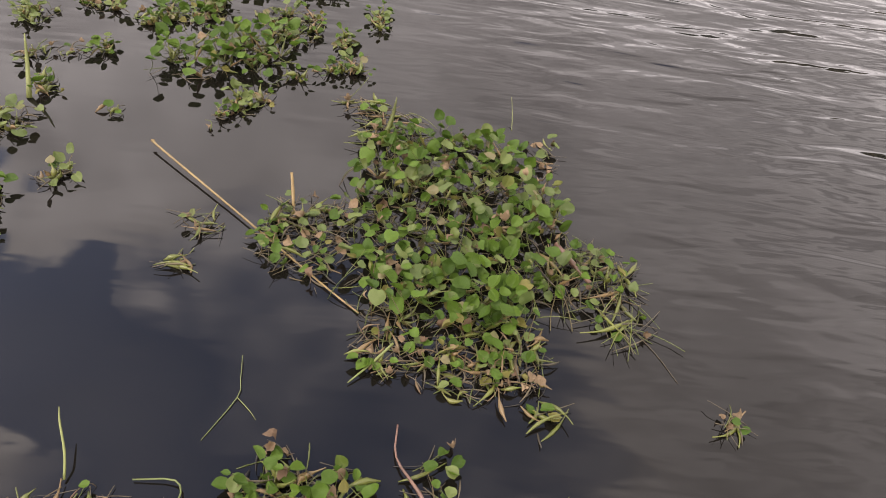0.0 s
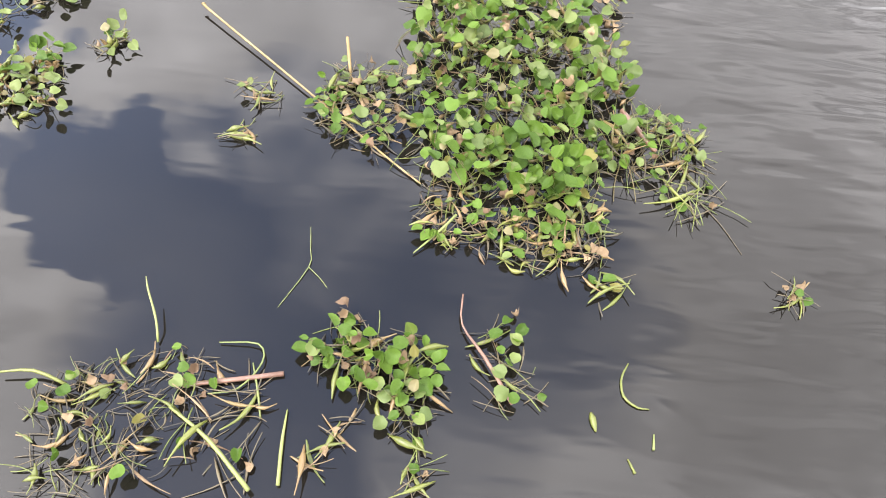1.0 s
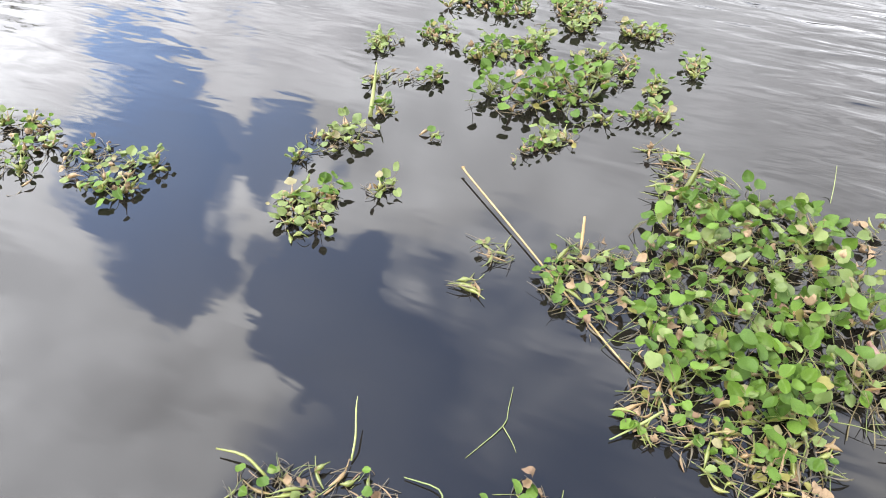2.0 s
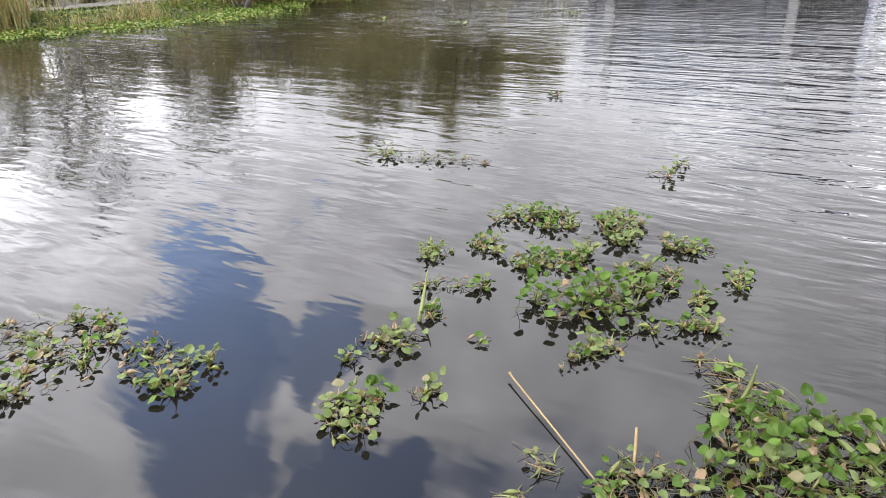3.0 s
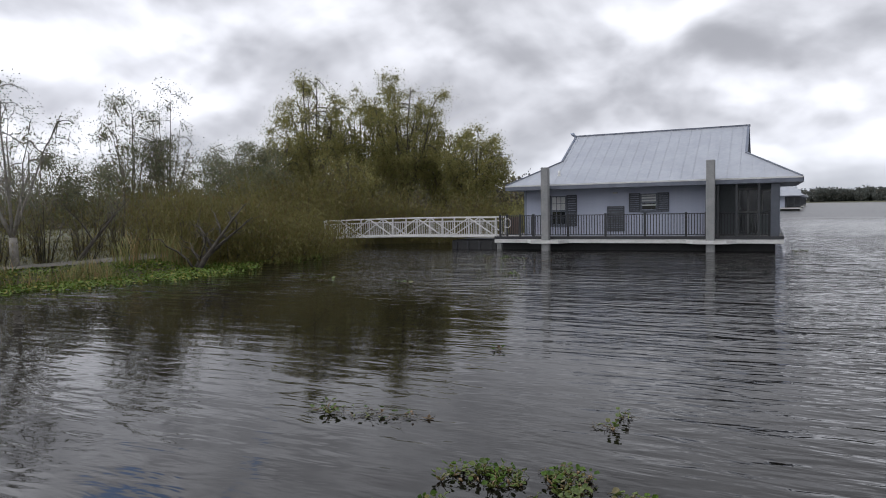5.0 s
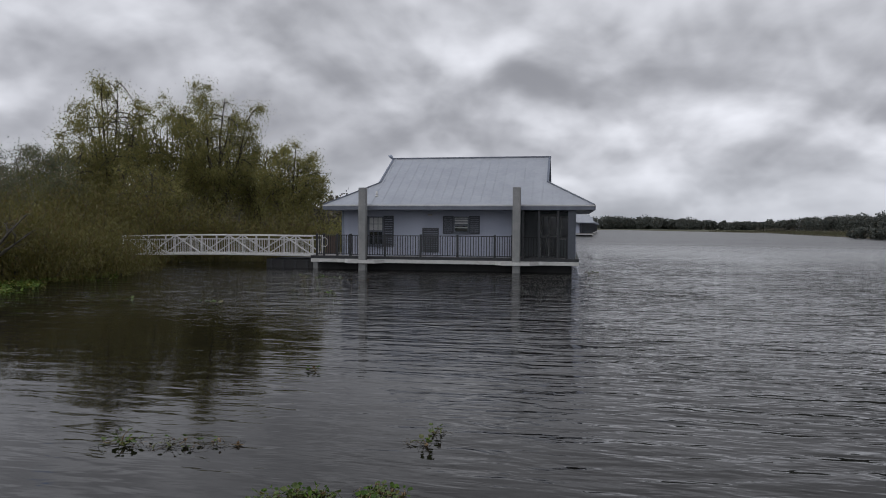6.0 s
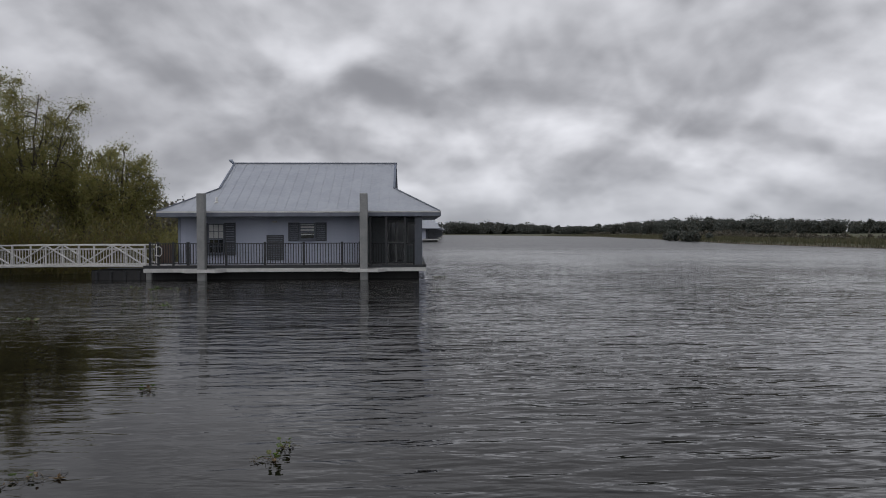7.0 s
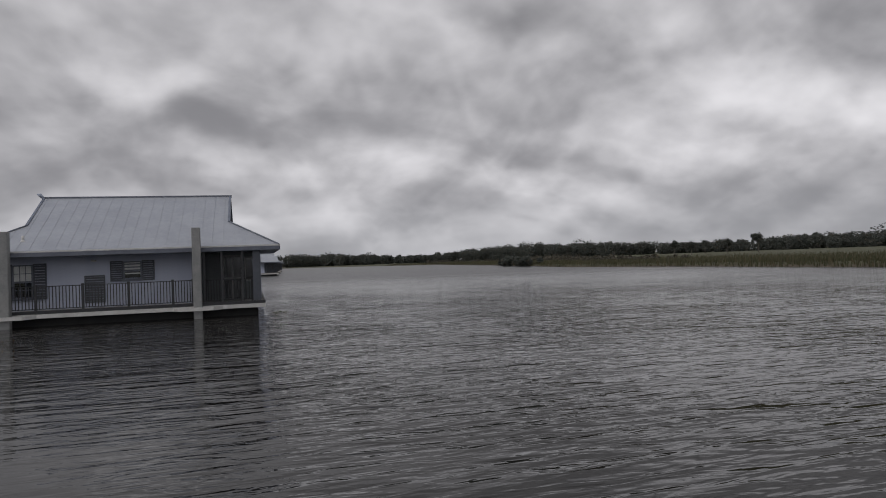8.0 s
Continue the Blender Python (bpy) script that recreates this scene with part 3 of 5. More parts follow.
    for side in (0, 1):
        fy = F if side == 0 else B
        ky = by if side == 0 else 2 * my - by
        quad = [(L, fy, EAVE), (R, fy, EAVE), (gr, ky, BREAK), (gr, my, RIDGE), (gl, my, RIDGE), (gl, ky, BREAK)]
        bm = bmesh.new()
        roof_sheet(bm, quad if side == 0 else quad[::-1])
        slab = part("roof_slope", bm, ROOF, e, "pale grey standing-seam metal roof")
        k = 27
        for i in range(1, k):
            x0 = L + (R - L) * i / k
            hip_l = EAVE + (x0 - L) / (gl - L) * (BREAK - EAVE)
            hip_r = EAVE + (R - x0) / (R - gr) * (BREAK - EAVE)
            top = RIDGE if gl <= x0 <= gr else min(hip_l, hip_r)
            yy = lambda z: fy + (z - EAVE) / slope * (1 if side == 0 else -1)
            bar("seam", ROOF, slab, (x0, yy(EAVE), EAVE + 0.004), (x0, yy(top), top + 0.004), 0.016, 0.014)
    for gx, ex in ((gl, L), (gr, R)):
        bm = bmesh.new()
        q = [(ex, F, EAVE), (ex, B, EAVE), (gx, 2 * my - by, BREAK), (gx, by, BREAK)]
        roof_sheet(bm, q if ex > gx else q[::-1])
        part("roof_hip", bm, ROOF, e)
        bm = bmesh.new()
        s = 0.12 if ex > gx else -0.12
        tri = [(gx - s, by, BREAK - 0.05), (gx - s, 2 * my - by, BREAK - 0.05), (gx - s, my, RIDGE - 0.06)]
        a = [bm.verts.new(p) for p in tri]
        b = [bm.verts.new((p[0] - s, p[1], p[2])) for p in tri]
        bm.faces.new(a)
        bm.faces.new(b[::-1])
        for i in range(3):
            bm.faces.new((a[(i + 1) % 3], a[i], b[i], b[(i + 1) % 3]))
        gab = part("gable", bm, WHITE, e)
        for i in range(8):
            z = BREAK + 0.08 + i * 0.15
            half = (RIDGE - 0.1 - z) / slope
            boxed("slat", TRIM, gab, min(gx - s, gx - s * 0.6), max(gx - s, gx - s * 0.6), my - half, my + half, z, z + 0.05)
        for fy in (F, B):
            ky = by if fy == F else 2 * my - by
            bar("hip_cap", SLATE, e, (ex, fy, EAVE + 0.02), (gx, ky, BREAK + 0.02), 0.07, 0.05)
            bar("rake_board", SLATE, e, (gx, ky, BREAK + 0.02), (gx, my, RIDGE), 0.1, 0.06)
    bar("ridge_cap", SLATE, e, (gl - 0.08, my, RIDGE + 0.01), (gr + 0.08, my, RIDGE + 0.01), 0.05, 0.12)
    # eaves: a white edge over a slate fascia, with a soffit
    for a, b, c, d in ((L, R, F - 0.05, F + 0.02), (L, R, B - 0.02, B + 0.05), (L - 0.05, L + 0.02, F + 0.022, B - 0.022), (R - 0.02, R + 0.05, F + 0.022, B - 0.022)):
        boxed("eave_board", SLATE, e, a, b, c, d, EAVE - 0.22, EAVE - 0.06, label="dark slate eave board")
        boxed("drip_edge", WHITE, e, a, b, c - 0.01, d, EAVE - 0.058, EAVE + 0.005)
    boxed("soffit", TRIM, e, L + 0.02, R - 0.02, F + 0.022, B - 0.022, EAVE - 0.22, EAVE - 0.18)
    # vent pipe and a small finial at the end of the ridge
    v, f = join([tube([(-9.42 + o, 1.15, 3.36), (-9.42 + o, 1.15, 3.6)], [0.05, 0.05], 10), tube([(-9.42 + o, 1.15, 3.35), (-9.42 + o, 1.15, 3.42)], [0.13, 0.06], 10)])
    mesh_ob("vent_pipe", v, f, WHITE, e, True)
    v, f = tube([(gl - 0.02, my, RIDGE), (gl - 0.16, my, RIDGE + 0.16), (gl - 0.28, my, RIDGE + 0.2)], [0.05, 0.09, 0.02], 8)
    mesh_ob("finial", v, f, TRIM, e, True)
    return tagged(e, "pale blue floating cabin with a pale metal roof and screened porch", "houseboat", "houseboats moored along the river")


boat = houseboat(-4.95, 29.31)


def far_cabin(x, y):
    """A sister of the houseboat, too far off to show more than its main parts."""
    e = empty("houseboat", x, y)
    o = 5.65
    boxed("float", HULL, e, -12.1 + o, -0.5 + o, 0.75, 9.6, -0.5, 0.34)
    boxed("deck", DECK, e, -12.3 + o, -0.26 + o, 0.30, 10.0, 0.5, 0.6)
    boxed("fascia_board", WHITE, e, -12.3 + o, -0.2 + o, 0.24, 0.30, 0.33, 0.5)
    boxed("fascia_board", WHITE, e, -0.26 + o, -0.2 + o, 0.302, 10.0, 0.33, 0.5)
    boxed("wall", SIDING, e, -11.19 + o, -3.1 + o, 1.55, 9.0, 0.6, EAVE - 0.2)
    boxed("wall", SLATE, e, -3.1 + o, -0.3 + o, 3.1, 9.0, 0.6, EAVE - 0.2)
    for x0 in (-2.62, -1.5, -0.42):
        boxed("porch_post", BLACK, e, x0 + o - 0.06, x0 + o + 0.06, 0.40, 0.52, 0.6, EAVE - 0.2)
    boxed("screen", SCREEN, e, -2.56 + o, -0.48 + o, 0.455, 0.465, 0.62, EAVE - 0.2)
    boxed("screen", SCREEN, e, -0.425 + o, -0.415 + o, 0.53, 3.09, 0.62, EAVE - 0.2)
    L, R, F, B, gl, gr, my = -11.71 + o, 0.42 + o, 0.30, 9.7, -9.63 + o, -1.62 + o, 5.0
    by = F + (BREAK - EAVE) / (RIDGE - EAVE) * (my - F)
    for fy, ky, s in ((F, by, 1), (B, 2 * my - by, -1)):
        bm = bmesh.new()
        roof_sheet(bm, [(L, fy, EAVE), (R, fy, EAVE), (gr, ky, BREAK), (gr, my, RIDGE), (gl, my, RIDGE), (gl, ky, BREAK)][::s])
        part("roof_slope", bm, ROOF, e)
    for gx, ex in ((gl, L), (gr, R)):
        bm = bmesh.new()
        roof_sheet(bm, [(ex, F, EAVE), (ex, B, EAVE), (gx, 2 * my - by, BREAK), (gx, by, BREAK)][:: 1 if ex > gx else -1])
        part("roof_hip", bm, ROOF, e)
        bm = bmesh.new()
        bm.faces.new([bm.verts.new(p) for p in ((gx, by, BREAK), (gx, 2 * my - by, BREAK), (gx, my, RIDGE - 0.06))])
        bmesh.ops.solidify(bm, geom=bm.faces[:], thickness=0.1)
        part("gable", bm, SLATE, e)
    boxed("soffit", SLATE, e, L + 0.02, R - 0.02, F + 0.022, B - 0.022, EAVE - 0.2, EAVE - 0.06)
    return tagged(e, "distant floating cabin with a pale metal roof", "houseboat", "houseboats moored along the river")


for dx, dy in ((4.9, 118), (7.0, 160), (9.4, 205)):
    far_cabin(-4.95 + dx, 29.31 + dy)


def gangway():
    """The white truss footbridge from the bank to the houseboat."""
    e = empty("footbridge", -16.45, 30.75)
    x0, x1 = -22.3 + 17.2, -12.46 + 17.2
    zb = lambda x: 0.53 + 0.07 * (x - x0) / (x1 - x0) + 0.05 * math.sin(math.pi * (x - x0) / (x1 - x0))
    zt = lambda x: zb(x) + 0.9
    k = 7
    xs = [x0 + (x1 - x0) * i / k for i in range(k + 1)]
    for side, y in (("front", -0.7), ("back", 0.7)):
        for a, b in zip(xs, xs[1:]):
            bar("top_chord", WHITE, e, (a, y, zt(a)), (b, y, zt(b)), 0.055, 0.055)
            bar("bottom_chord", WHITE, e, (a, y, zb(a)), (b, y, zb(b)), 0.08, 0.10)
            bar("hand_rail", WHITE, e, (a, y + 0.06, zt(a) - 0.19), (b, y + 0.06, zt(b) - 0.19), 0.035, 0.035)
        for i, x in enumerate(xs):
            bar("truss_post", WHITE, e, (x, y, zb(x)), (x, y, zt(x)), 0.07, 0.06)
        for i, (a, b) in enumerate(zip(xs, xs[1:])):
            if i % 2 == 0:
                bar("diagonal", WHITE, e, (a, y, zt(a)), (b, y, zb(b)), 0.07, 0.05)
            else:
                bar("diagonal", WHITE, e, (a, y, zb(a)), (b, y, zt(b)), 0.06, 0.05)
        first = None
        for a, b in zip(xs, xs[1:]):
            for i in range(1, 11):
                x = a + (b - a) * i / 11
                if first is None:
                    first = boxed("picket", WHITE, e, -0.009, 0.009, -0.009, 0.009, 0.05, 0.70)
                    first.matrix_local = pose(x, y + 0.06, zb(x))
                else:
                    share(first, "picket", pose(x, y + 0.06, zb(x)), e)
    for a, b in zip(xs, xs[1:]):
        for i in range(6):
            x = a + (b - a) * (i + 0.5) / 6
            w = (b - a) / 6 - 0.012
            boxed("deck_plank", DECK, e, x - w / 2, x + w / 2, -0.64, 0.64, zb(x) - 0.03, zb(x) + 0.02)
    return tagged(e, "white metal truss footbridge leading from bank to houseboat", "footbridge")


gangway()
b = empty("pontoon", -12.85, 30.9)
boxed("tank", HULL, b, -1.2, 1.15, -0.8, 1.2, -0.4, 0.42, bevel=0.04)
boxed("landing_edge", CONCRETE, b, 1.17, 1.42, -0.85, -0.55, -0.6, 0.5, bevel=0.02)
for i in range(4):
    boxed("fender_batten", BLACK, b, -1.0 + i * 0.6, -0.9 + i * 0.6, -0.84, -0.8, -0.2, 0.38)
tagged(b, "black pontoon under the end of the footbridge", "pontoon")


# ---------------------------------------------------------------- trees
def grow(rng, base, height, spread, lean=(0, 0), limbs=7, r0=0.16, twigs=9, start=0.25, drop=0.25, stems=1):
    """Trunk, limbs and twigs as tubes; returns them with the twigs that carry leaves."""
    pieces, sprays = [], []
    k = 9
    for stem in range(stems):
        root = np.array(base, float) + (rng.normal(size=3) * [0.25, 0.25, 0.0] if stems > 1 else 0.0)
        out = rng.uniform(0, 2 * math.pi)
        far = spread * 0.45 * (stems > 1)
        tall = height * (rng.uniform(0.78, 1.0) if stem else 1.0)
        bend = rng.uniform(-0.5, 0.5, 2) * height * 0.07
        trunk = []
        for i in range(k):
            t = i / (k - 1)
            trunk.append(root + [(lean[0] + math.cos(out) * far) * t**1.2 + bend[0] * math.sin(4 * t), (lean[1] + math.sin(out) * far) * t**1.2 + bend[1] * math.sin(3 * t), tall * 0.88 * t])
        pieces.append(tube(trunk, [r0 * (1 - 0.88 * i / (k - 1)) for i in range(k)], 6))
        for i in range(limbs):
            t = start + (0.97 - start) * (i + rng.uniform(0, 0.8)) / limbs
            j = min(int(t * (k - 1)), k - 2)
            p = trunk[j] + (trunk[j + 1] - trunk[j]) * (t * (k - 1) - j)
            a = rng.uniform(0, 2 * math.pi)
            reach = spread * (1.12 - 0.8 * t) * rng.uniform(0.55, 1.15)
            rise = tall * (1 - t) * rng.uniform(0.3, 0.85) + 0.25
            limb = []
            wob = rng.normal(size=(6, 3)) * 0.07 * reach
            for q in np.linspace(0, 1, 6):
                limb.append(p + [math.cos(a) * reach * q, math.sin(a) * reach * q, rise * q**0.8 - drop * reach * q**3] + wob[int(q * 5)] * q)
            rl = r0 * 0.42 * (1 - 0.6 * t)
            pieces.append(tube(limb, [rl * (1 - 0.82 * q) for q in np.linspace(0, 1, 6)], 4))
            for w in range(twigs):
                q = rng.uniform(0.2, 1.0)
                c = int(min(q * 5, 4.99))
                s = limb[c] + (limb[c + 1] - limb[c]) * (q * 5 - c)
                d = rng.normal(size=3) * [1, 1, 0.7] + [math.cos(a) * 0.4, math.sin(a) * 0.4, 0.45]
                d = d / np.linalg.norm(d) * spread * rng.uniform(0.14, 0.36)
                mid, end = s + d * 0.5 + [0, 0, 0.06], s + d - [0, 0, drop * 0.5]
                pieces.append(tube([s, mid, end], [rl * 0.28, rl * 0.18, rl * 0.06], 3, False))
                sprays.append((s, mid, end))
    return pieces, sprays


def arching(rng, height, spread, limbs, r0, twigs, lean=(0, 0), low=0.3):
    """Several stems fan out from the foot and reach for the rim of a rounded crown."""
    pieces, sprays = [], []
    mid = np.array([lean[0], lean[1], height * (0.5 + low * 0.35)])
    size = np.array([spread, spread, height - mid[2]])
    fork = np.array([lean[0] * 0.2, lean[1] * 0.2, height * rng.uniform(0.06, 0.14)])
    pieces.append(tube([(0, 0, -0.2), fork * 0.6, fork], [r0 * 1.25, r0 * 1.05, r0], 7))
    for i in range(limbs):
        # the limbs share the dome of the crown evenly between them
        up, turn = 1 - 1.45 * (i + 0.5) / limbs, 2.39996 * i + rng.normal() * 0.35
        d = np.array([math.cos(turn) * math.sqrt(1 - up * up), math.sin(turn) * math.sqrt(1 - up * up), up])
        lumpy = 0.82 + 0.24 * noise.noise(Vector(d * 1.7 + [spread * 3.1, height, 0]))
        tip = mid + d * size * lumpy * rng.uniform(0.62, 0.80)
        knee = fork + (tip - fork) * [0.45, 0.45, 0.5] + rng.normal(size=3) * 0.06 * spread
        limb = []
        for q in np.linspace(0, 1, 7):
            limb.append((1 - q) ** 2 * fork + 2 * q * (1 - q) * knee + q * q * tip + rng.normal(size=3) * 0.02 * spread * q)
        rl = r0 * rng.uniform(0.35, 0.6)
        pieces.append(tube(limb, [rl * (1 - 0.88 * q) for q in np.linspace(0, 1, 7)], 5))
        for w in range(9):
            # side branches fill the crown between the limbs
            q = rng.uniform(0.3, 1.0)
            c = int(min(q * 6, 5.99))
            s = limb[c] + (limb[c + 1] - limb[c]) * (q * 6 - c)
            t = rng.normal(size=3) * [1, 1, 0.85] + (s - mid) / size * 0.8
            t = t / np.linalg.norm(t) * spread * rng.uniform(0.2, 0.46)
            side = [s + t * u + [0, 0, 0.16 * spread * (u - 1.5 * u * u)] for u in np.linspace(0, 1, 5)]
            rs = rl * 0.3 + 0.006
            pieces.append(tube(side, [rs * (1 - 0.8 * u) for u in np.linspace(0, 1, 5)], 4, False))
            for k in range(twigs):
                u = rng.uniform(0.15, 1.0) * 4
                c = int(min(u, 3.99))
                a = side[c] + (side[c + 1] - side[c]) * (u - c)
                d = rng.normal(size=3) * [1, 1, 0.8]
                d = d / np.linalg.norm(d) * spread * rng.uniform(0.06, 0.16)
                half, end = a + d * 0.55 + [0, 0, 0.03], a + d - [0, 0, 0.05 * spread * rng.uniform(0, 1)]
                pieces.append(tube([a, half, end], [rs * 0.4, rs * 0.3, 0.003], 3, False))
                sprays.append((a, half, end))
    return pieces, sprays


def tree(name, x, y, height, spread, seed, leaves, leaf_size, mat, bark=BARK, label="", lean=(0, 0), limbs=8, twigs=10, r0=0.16, start=0.25, droop=0.6, puff=0.09, category="tree", stems=1, arched=False, gather=1.3):
    rng = np.random.default_rng(seed)
    z = land_height(x, y)
    e = empty(name, x, y, z)
    if arched:
        pieces, sprays = arching(rng, height, spread, limbs, r0, twigs, lean, start)
    else:
        pieces, sprays = grow(rng, (0, 0, -0.15), height, spread, lean, limbs, r0, twigs, start, stems=stems)
    v, f = join(pieces)
    mesh_ob("trunk", v, f, bark, e, True)
    sp = np.array(sprays)
    # some twigs are thick with leaves, some nearly bare
    weight = rng.gamma(gather, 1.0, len(sp))
    pick = rng.choice(len(sp), leaves, p=weight / weight.sum())
    t = (rng.uniform(0.45, 1.12, leaves) if arched else rng.uniform(0.1, 1.12, leaves))[:, None]
    c = np.where(t < 0.5, sp[pick, 0] + (sp[pick, 1] - sp[pick, 0]) * t * 2, sp[pick, 1] + (sp[pick, 2] - sp[pick, 1]) * (t * 2 - 1))
    c = c + rng.normal(size=(leaves, 3)) * puff * [1, 1, 0.9]
    c[:, 2] = np.maximum(c[:, 2], 0.05)
    if arched:
        # leaves gather into rounded masses
        c[: leaves // 2] += rng.normal(size=(leaves // 2, 3)) * spread * [0.085, 0.085, 0.075]
        # the inside of the crown is bare enough to show its limbs
        mid = np.array([lean[0], lean[1], height * (0.5 + start * 0.35)])
        rim = np.linalg.norm((c - mid) / [spread, spread, height - mid[2]], axis=1)
        low = np.clip((mid[2] - c[:, 2]) / (0.3 * height), 0, 1)
        c = c[rng.uniform(size=leaves) < np.clip((rim - 0.35) / 0.3, 0.22, 1) * (1 - 0.72 * low)]
    v, f = cards(rng, c, leaf_size, droop=droop, slim=0.5 if arched else 0.3)
    mesh_np("crown", v, f, mat, e)
    return tagged(e, label, category)


def at(az, dist):
    return dist * math.sin(radians(az + 1.25)), dist * math.cos(radians(az + 1.25))


WL = "leafy yellow-green willow tree on the river bank"
# az, distance, height, spread, leaves
for i, (az_, d, h, s, n_) in enumerate([(-37.6, 46, 11.0, 3.0, 30000), (-30.2, 47, 10.8, 3.2, 32000), (-33.6, 49, 10.6, 2.8, 24000), (-24.2, 45, 7.4, 2.4, 20000), (-40.8, 45, 7.0, 2.2, 10000), (-27.0, 49, 8.6, 2.3, 16000), (-35.2, 43, 5.4, 2.4, 7000)]):
    tx, ty = at(az_, d)
    tree("willow", tx, ty, h * 1.10, s * 1.24, 40 + i, int(n_ * 4.4), 0.053, WILLOW, DARK_BARK, label=WL, limbs=24, twigs=5, r0=0.24, start=0.2, puff=0.15, arched=True, gather=1.4, droop=0.2)
GL = "thin grey-green tree with bare twigs on the bank"
for i, (az_, d, h, s, n_) in enumerate([(-51.6, 34, 7.9, 2.0, 3800), (-49.0, 35, 8.3, 1.7, 1800), (-44.0, 40, 6.1, 2.5, 6500), (-42.0, 43, 6.6, 2.4, 6500), (-55.5, 40, 5.6, 2.4, 3600), (-58.0, 38, 5.0, 2.2, 3400), (-62.5, 30, 6.6, 2.3, 1600), (-53.0, 42, 4.8, 2.2, 3600), (-46.2, 45, 5.4, 2.4, 4500), (-66, 34, 6.4, 2.4, 3500)]):
    tx, ty = at(az_, d)
    tree("sapling", tx, ty, h * 1.08, s * 1.15, 70 + i, int(n_ * 8), 0.044, WILLOW_GREY, label=GL, limbs=12, twigs=5, r0=0.10, start=0.2, droop=0.1, puff=0.17, arched=True, gather=2.5)
# near the water: a pale-barked tree, a leaning bare trunk, and one fallen into the shrubs
tx, ty = at(-59.4, 25)
tree("pale_tree", tx, ty, 7.0, 2.5, 101, 9000, 0.032, WILLOW_GREY, PALE_BARK, "slim forked tree with pale peeling bark and few leaves", limbs=7, twigs=6, r0=0.12, start=0.42, droop=0.1, puff=0.10, arched=True, lean=(-0.5, 0.2))
tx, ty = at(-55.6, 26)
tree("leaning_tree", tx, ty, 2.6, 1.5, 102, 160, 0.06, WILLOW_GREY, DARK_BARK, "leaning bare dead tree with broken limbs", lean=(1.3, 1.2), limbs=8, twigs=9, r0=0.09, start=0.35, droop=0.1, puff=0.05)
tx, ty = at(-47.2, 25.6)
tree("fallen_tree", tx, ty, 2.9, 1.5, 103, 260, 0.06, SHRUB, DARK_BARK, "dark split tree leaning over the shrubs", lean=(1.5, 1.1), limbs=8, twigs=6, r0=0.12, start=0.05, stems=2, droop=0.1, puff=0.05)


def shrub(x, y, height, spread, seed, leaves, mat, size=0.07, name="shrub", stems=26, label="dense olive-green shrub at the water's edge"):
    rng = np.random.default_rng(seed)
    e = empty(name, x, y, land_height(x, y))
    pieces, tips = [], []
    for i in range(stems):
        a, t = rng.uniform(0, 2 * math.pi), rng.uniform(0.15, 1.0)
        top = np.array([math.cos(a) * spread * t, math.sin(a) * spread * t, height * rng.uniform(0.55, 1.05) * (1.1 - 0.45 * t)])
        mid = top * [0.4, 0.4, 0.6] + rng.normal(size=3) * 0.1
        root = np.array([math.cos(a) * 0.25 * spread * t, math.sin(a) * 0.25 * spread * t, -0.1])
        pieces.append(tube([root, mid, top], [0.022, 0.015, 0.004], 4))
        for q in np.linspace(0.05, 1.05, 8):
            tips.append(root + (mid - root) * min(q * 2, 1) + (top - mid) * max(q * 2 - 1, 0))
    v, f = join(pieces)
    tagged(mesh_ob("woody_base", v, f, DARK_BARK, e, True), kind="stuff")
    tips = np.array(tips)
    c = tips[rng.integers(0, len(tips), leaves)] + rng.normal(size=(leaves, 3)) * [0.26 * spread, 0.26 * spread, 0.14 * height]
    c[:, 2] = np.abs(c[:, 2])
    v, f = cards(rng, c, size * 1.35, droop=-1.5, slim=0.13)
    mesh_np("foliage", v, f, mat, e)
    return tagged(e, label, "shrub", "shrubs on the bank")


for i, (az_, d, h, s, n_) in enumerate([(-47.5, 27, 2.7, 1.7, 11000), (-44.6, 27.5, 3.1, 1.8, 14000), (-42.0, 28, 3.4, 1.9, 16000), (-39.8, 29, 3.2, 1.8, 15000), (-38.0, 30, 2.7, 1.6, 12000), (-36.4, 33, 2.4, 1.5, 9000), (-43.2, 31, 3.4, 2.2, 12000), (-50.4, 30, 2.6, 1.7, 5500), (-40.5, 33, 3.6, 2.2, 11000)]):
    tx, ty = at(az_, d)
    shrub(tx, ty, h, s, 200 + i, n_, SHRUB, 0.06)
for i, (az_, d, h, s, n_) in enumerate([(-38.5, 40, 4.2, 2.6, 9000), (-35, 39, 4.2, 2.6, 10000), (-32, 40, 4.0, 2.6, 10000), (-29, 40, 3.9, 2.5, 10000), (-26, 40, 3.7, 2.4, 9000), (-23.5, 41, 3.5, 2.4, 9000), (-21.0, 42, 3.2, 2.2, 8000), (-18.8, 43, 3.0, 2.2, 7000), (-41.5, 41, 3.8, 2.6, 8000), (-45, 42, 3.4, 2.6, 7000), (-48.5, 44, 3.2, 2.6, 6000)]):
    tx, ty = at(az_, d)
    shrub(tx, ty, h, s, 230 + i, n_, WILLOW if i in (6, 7) else SHRUB, 0.085)


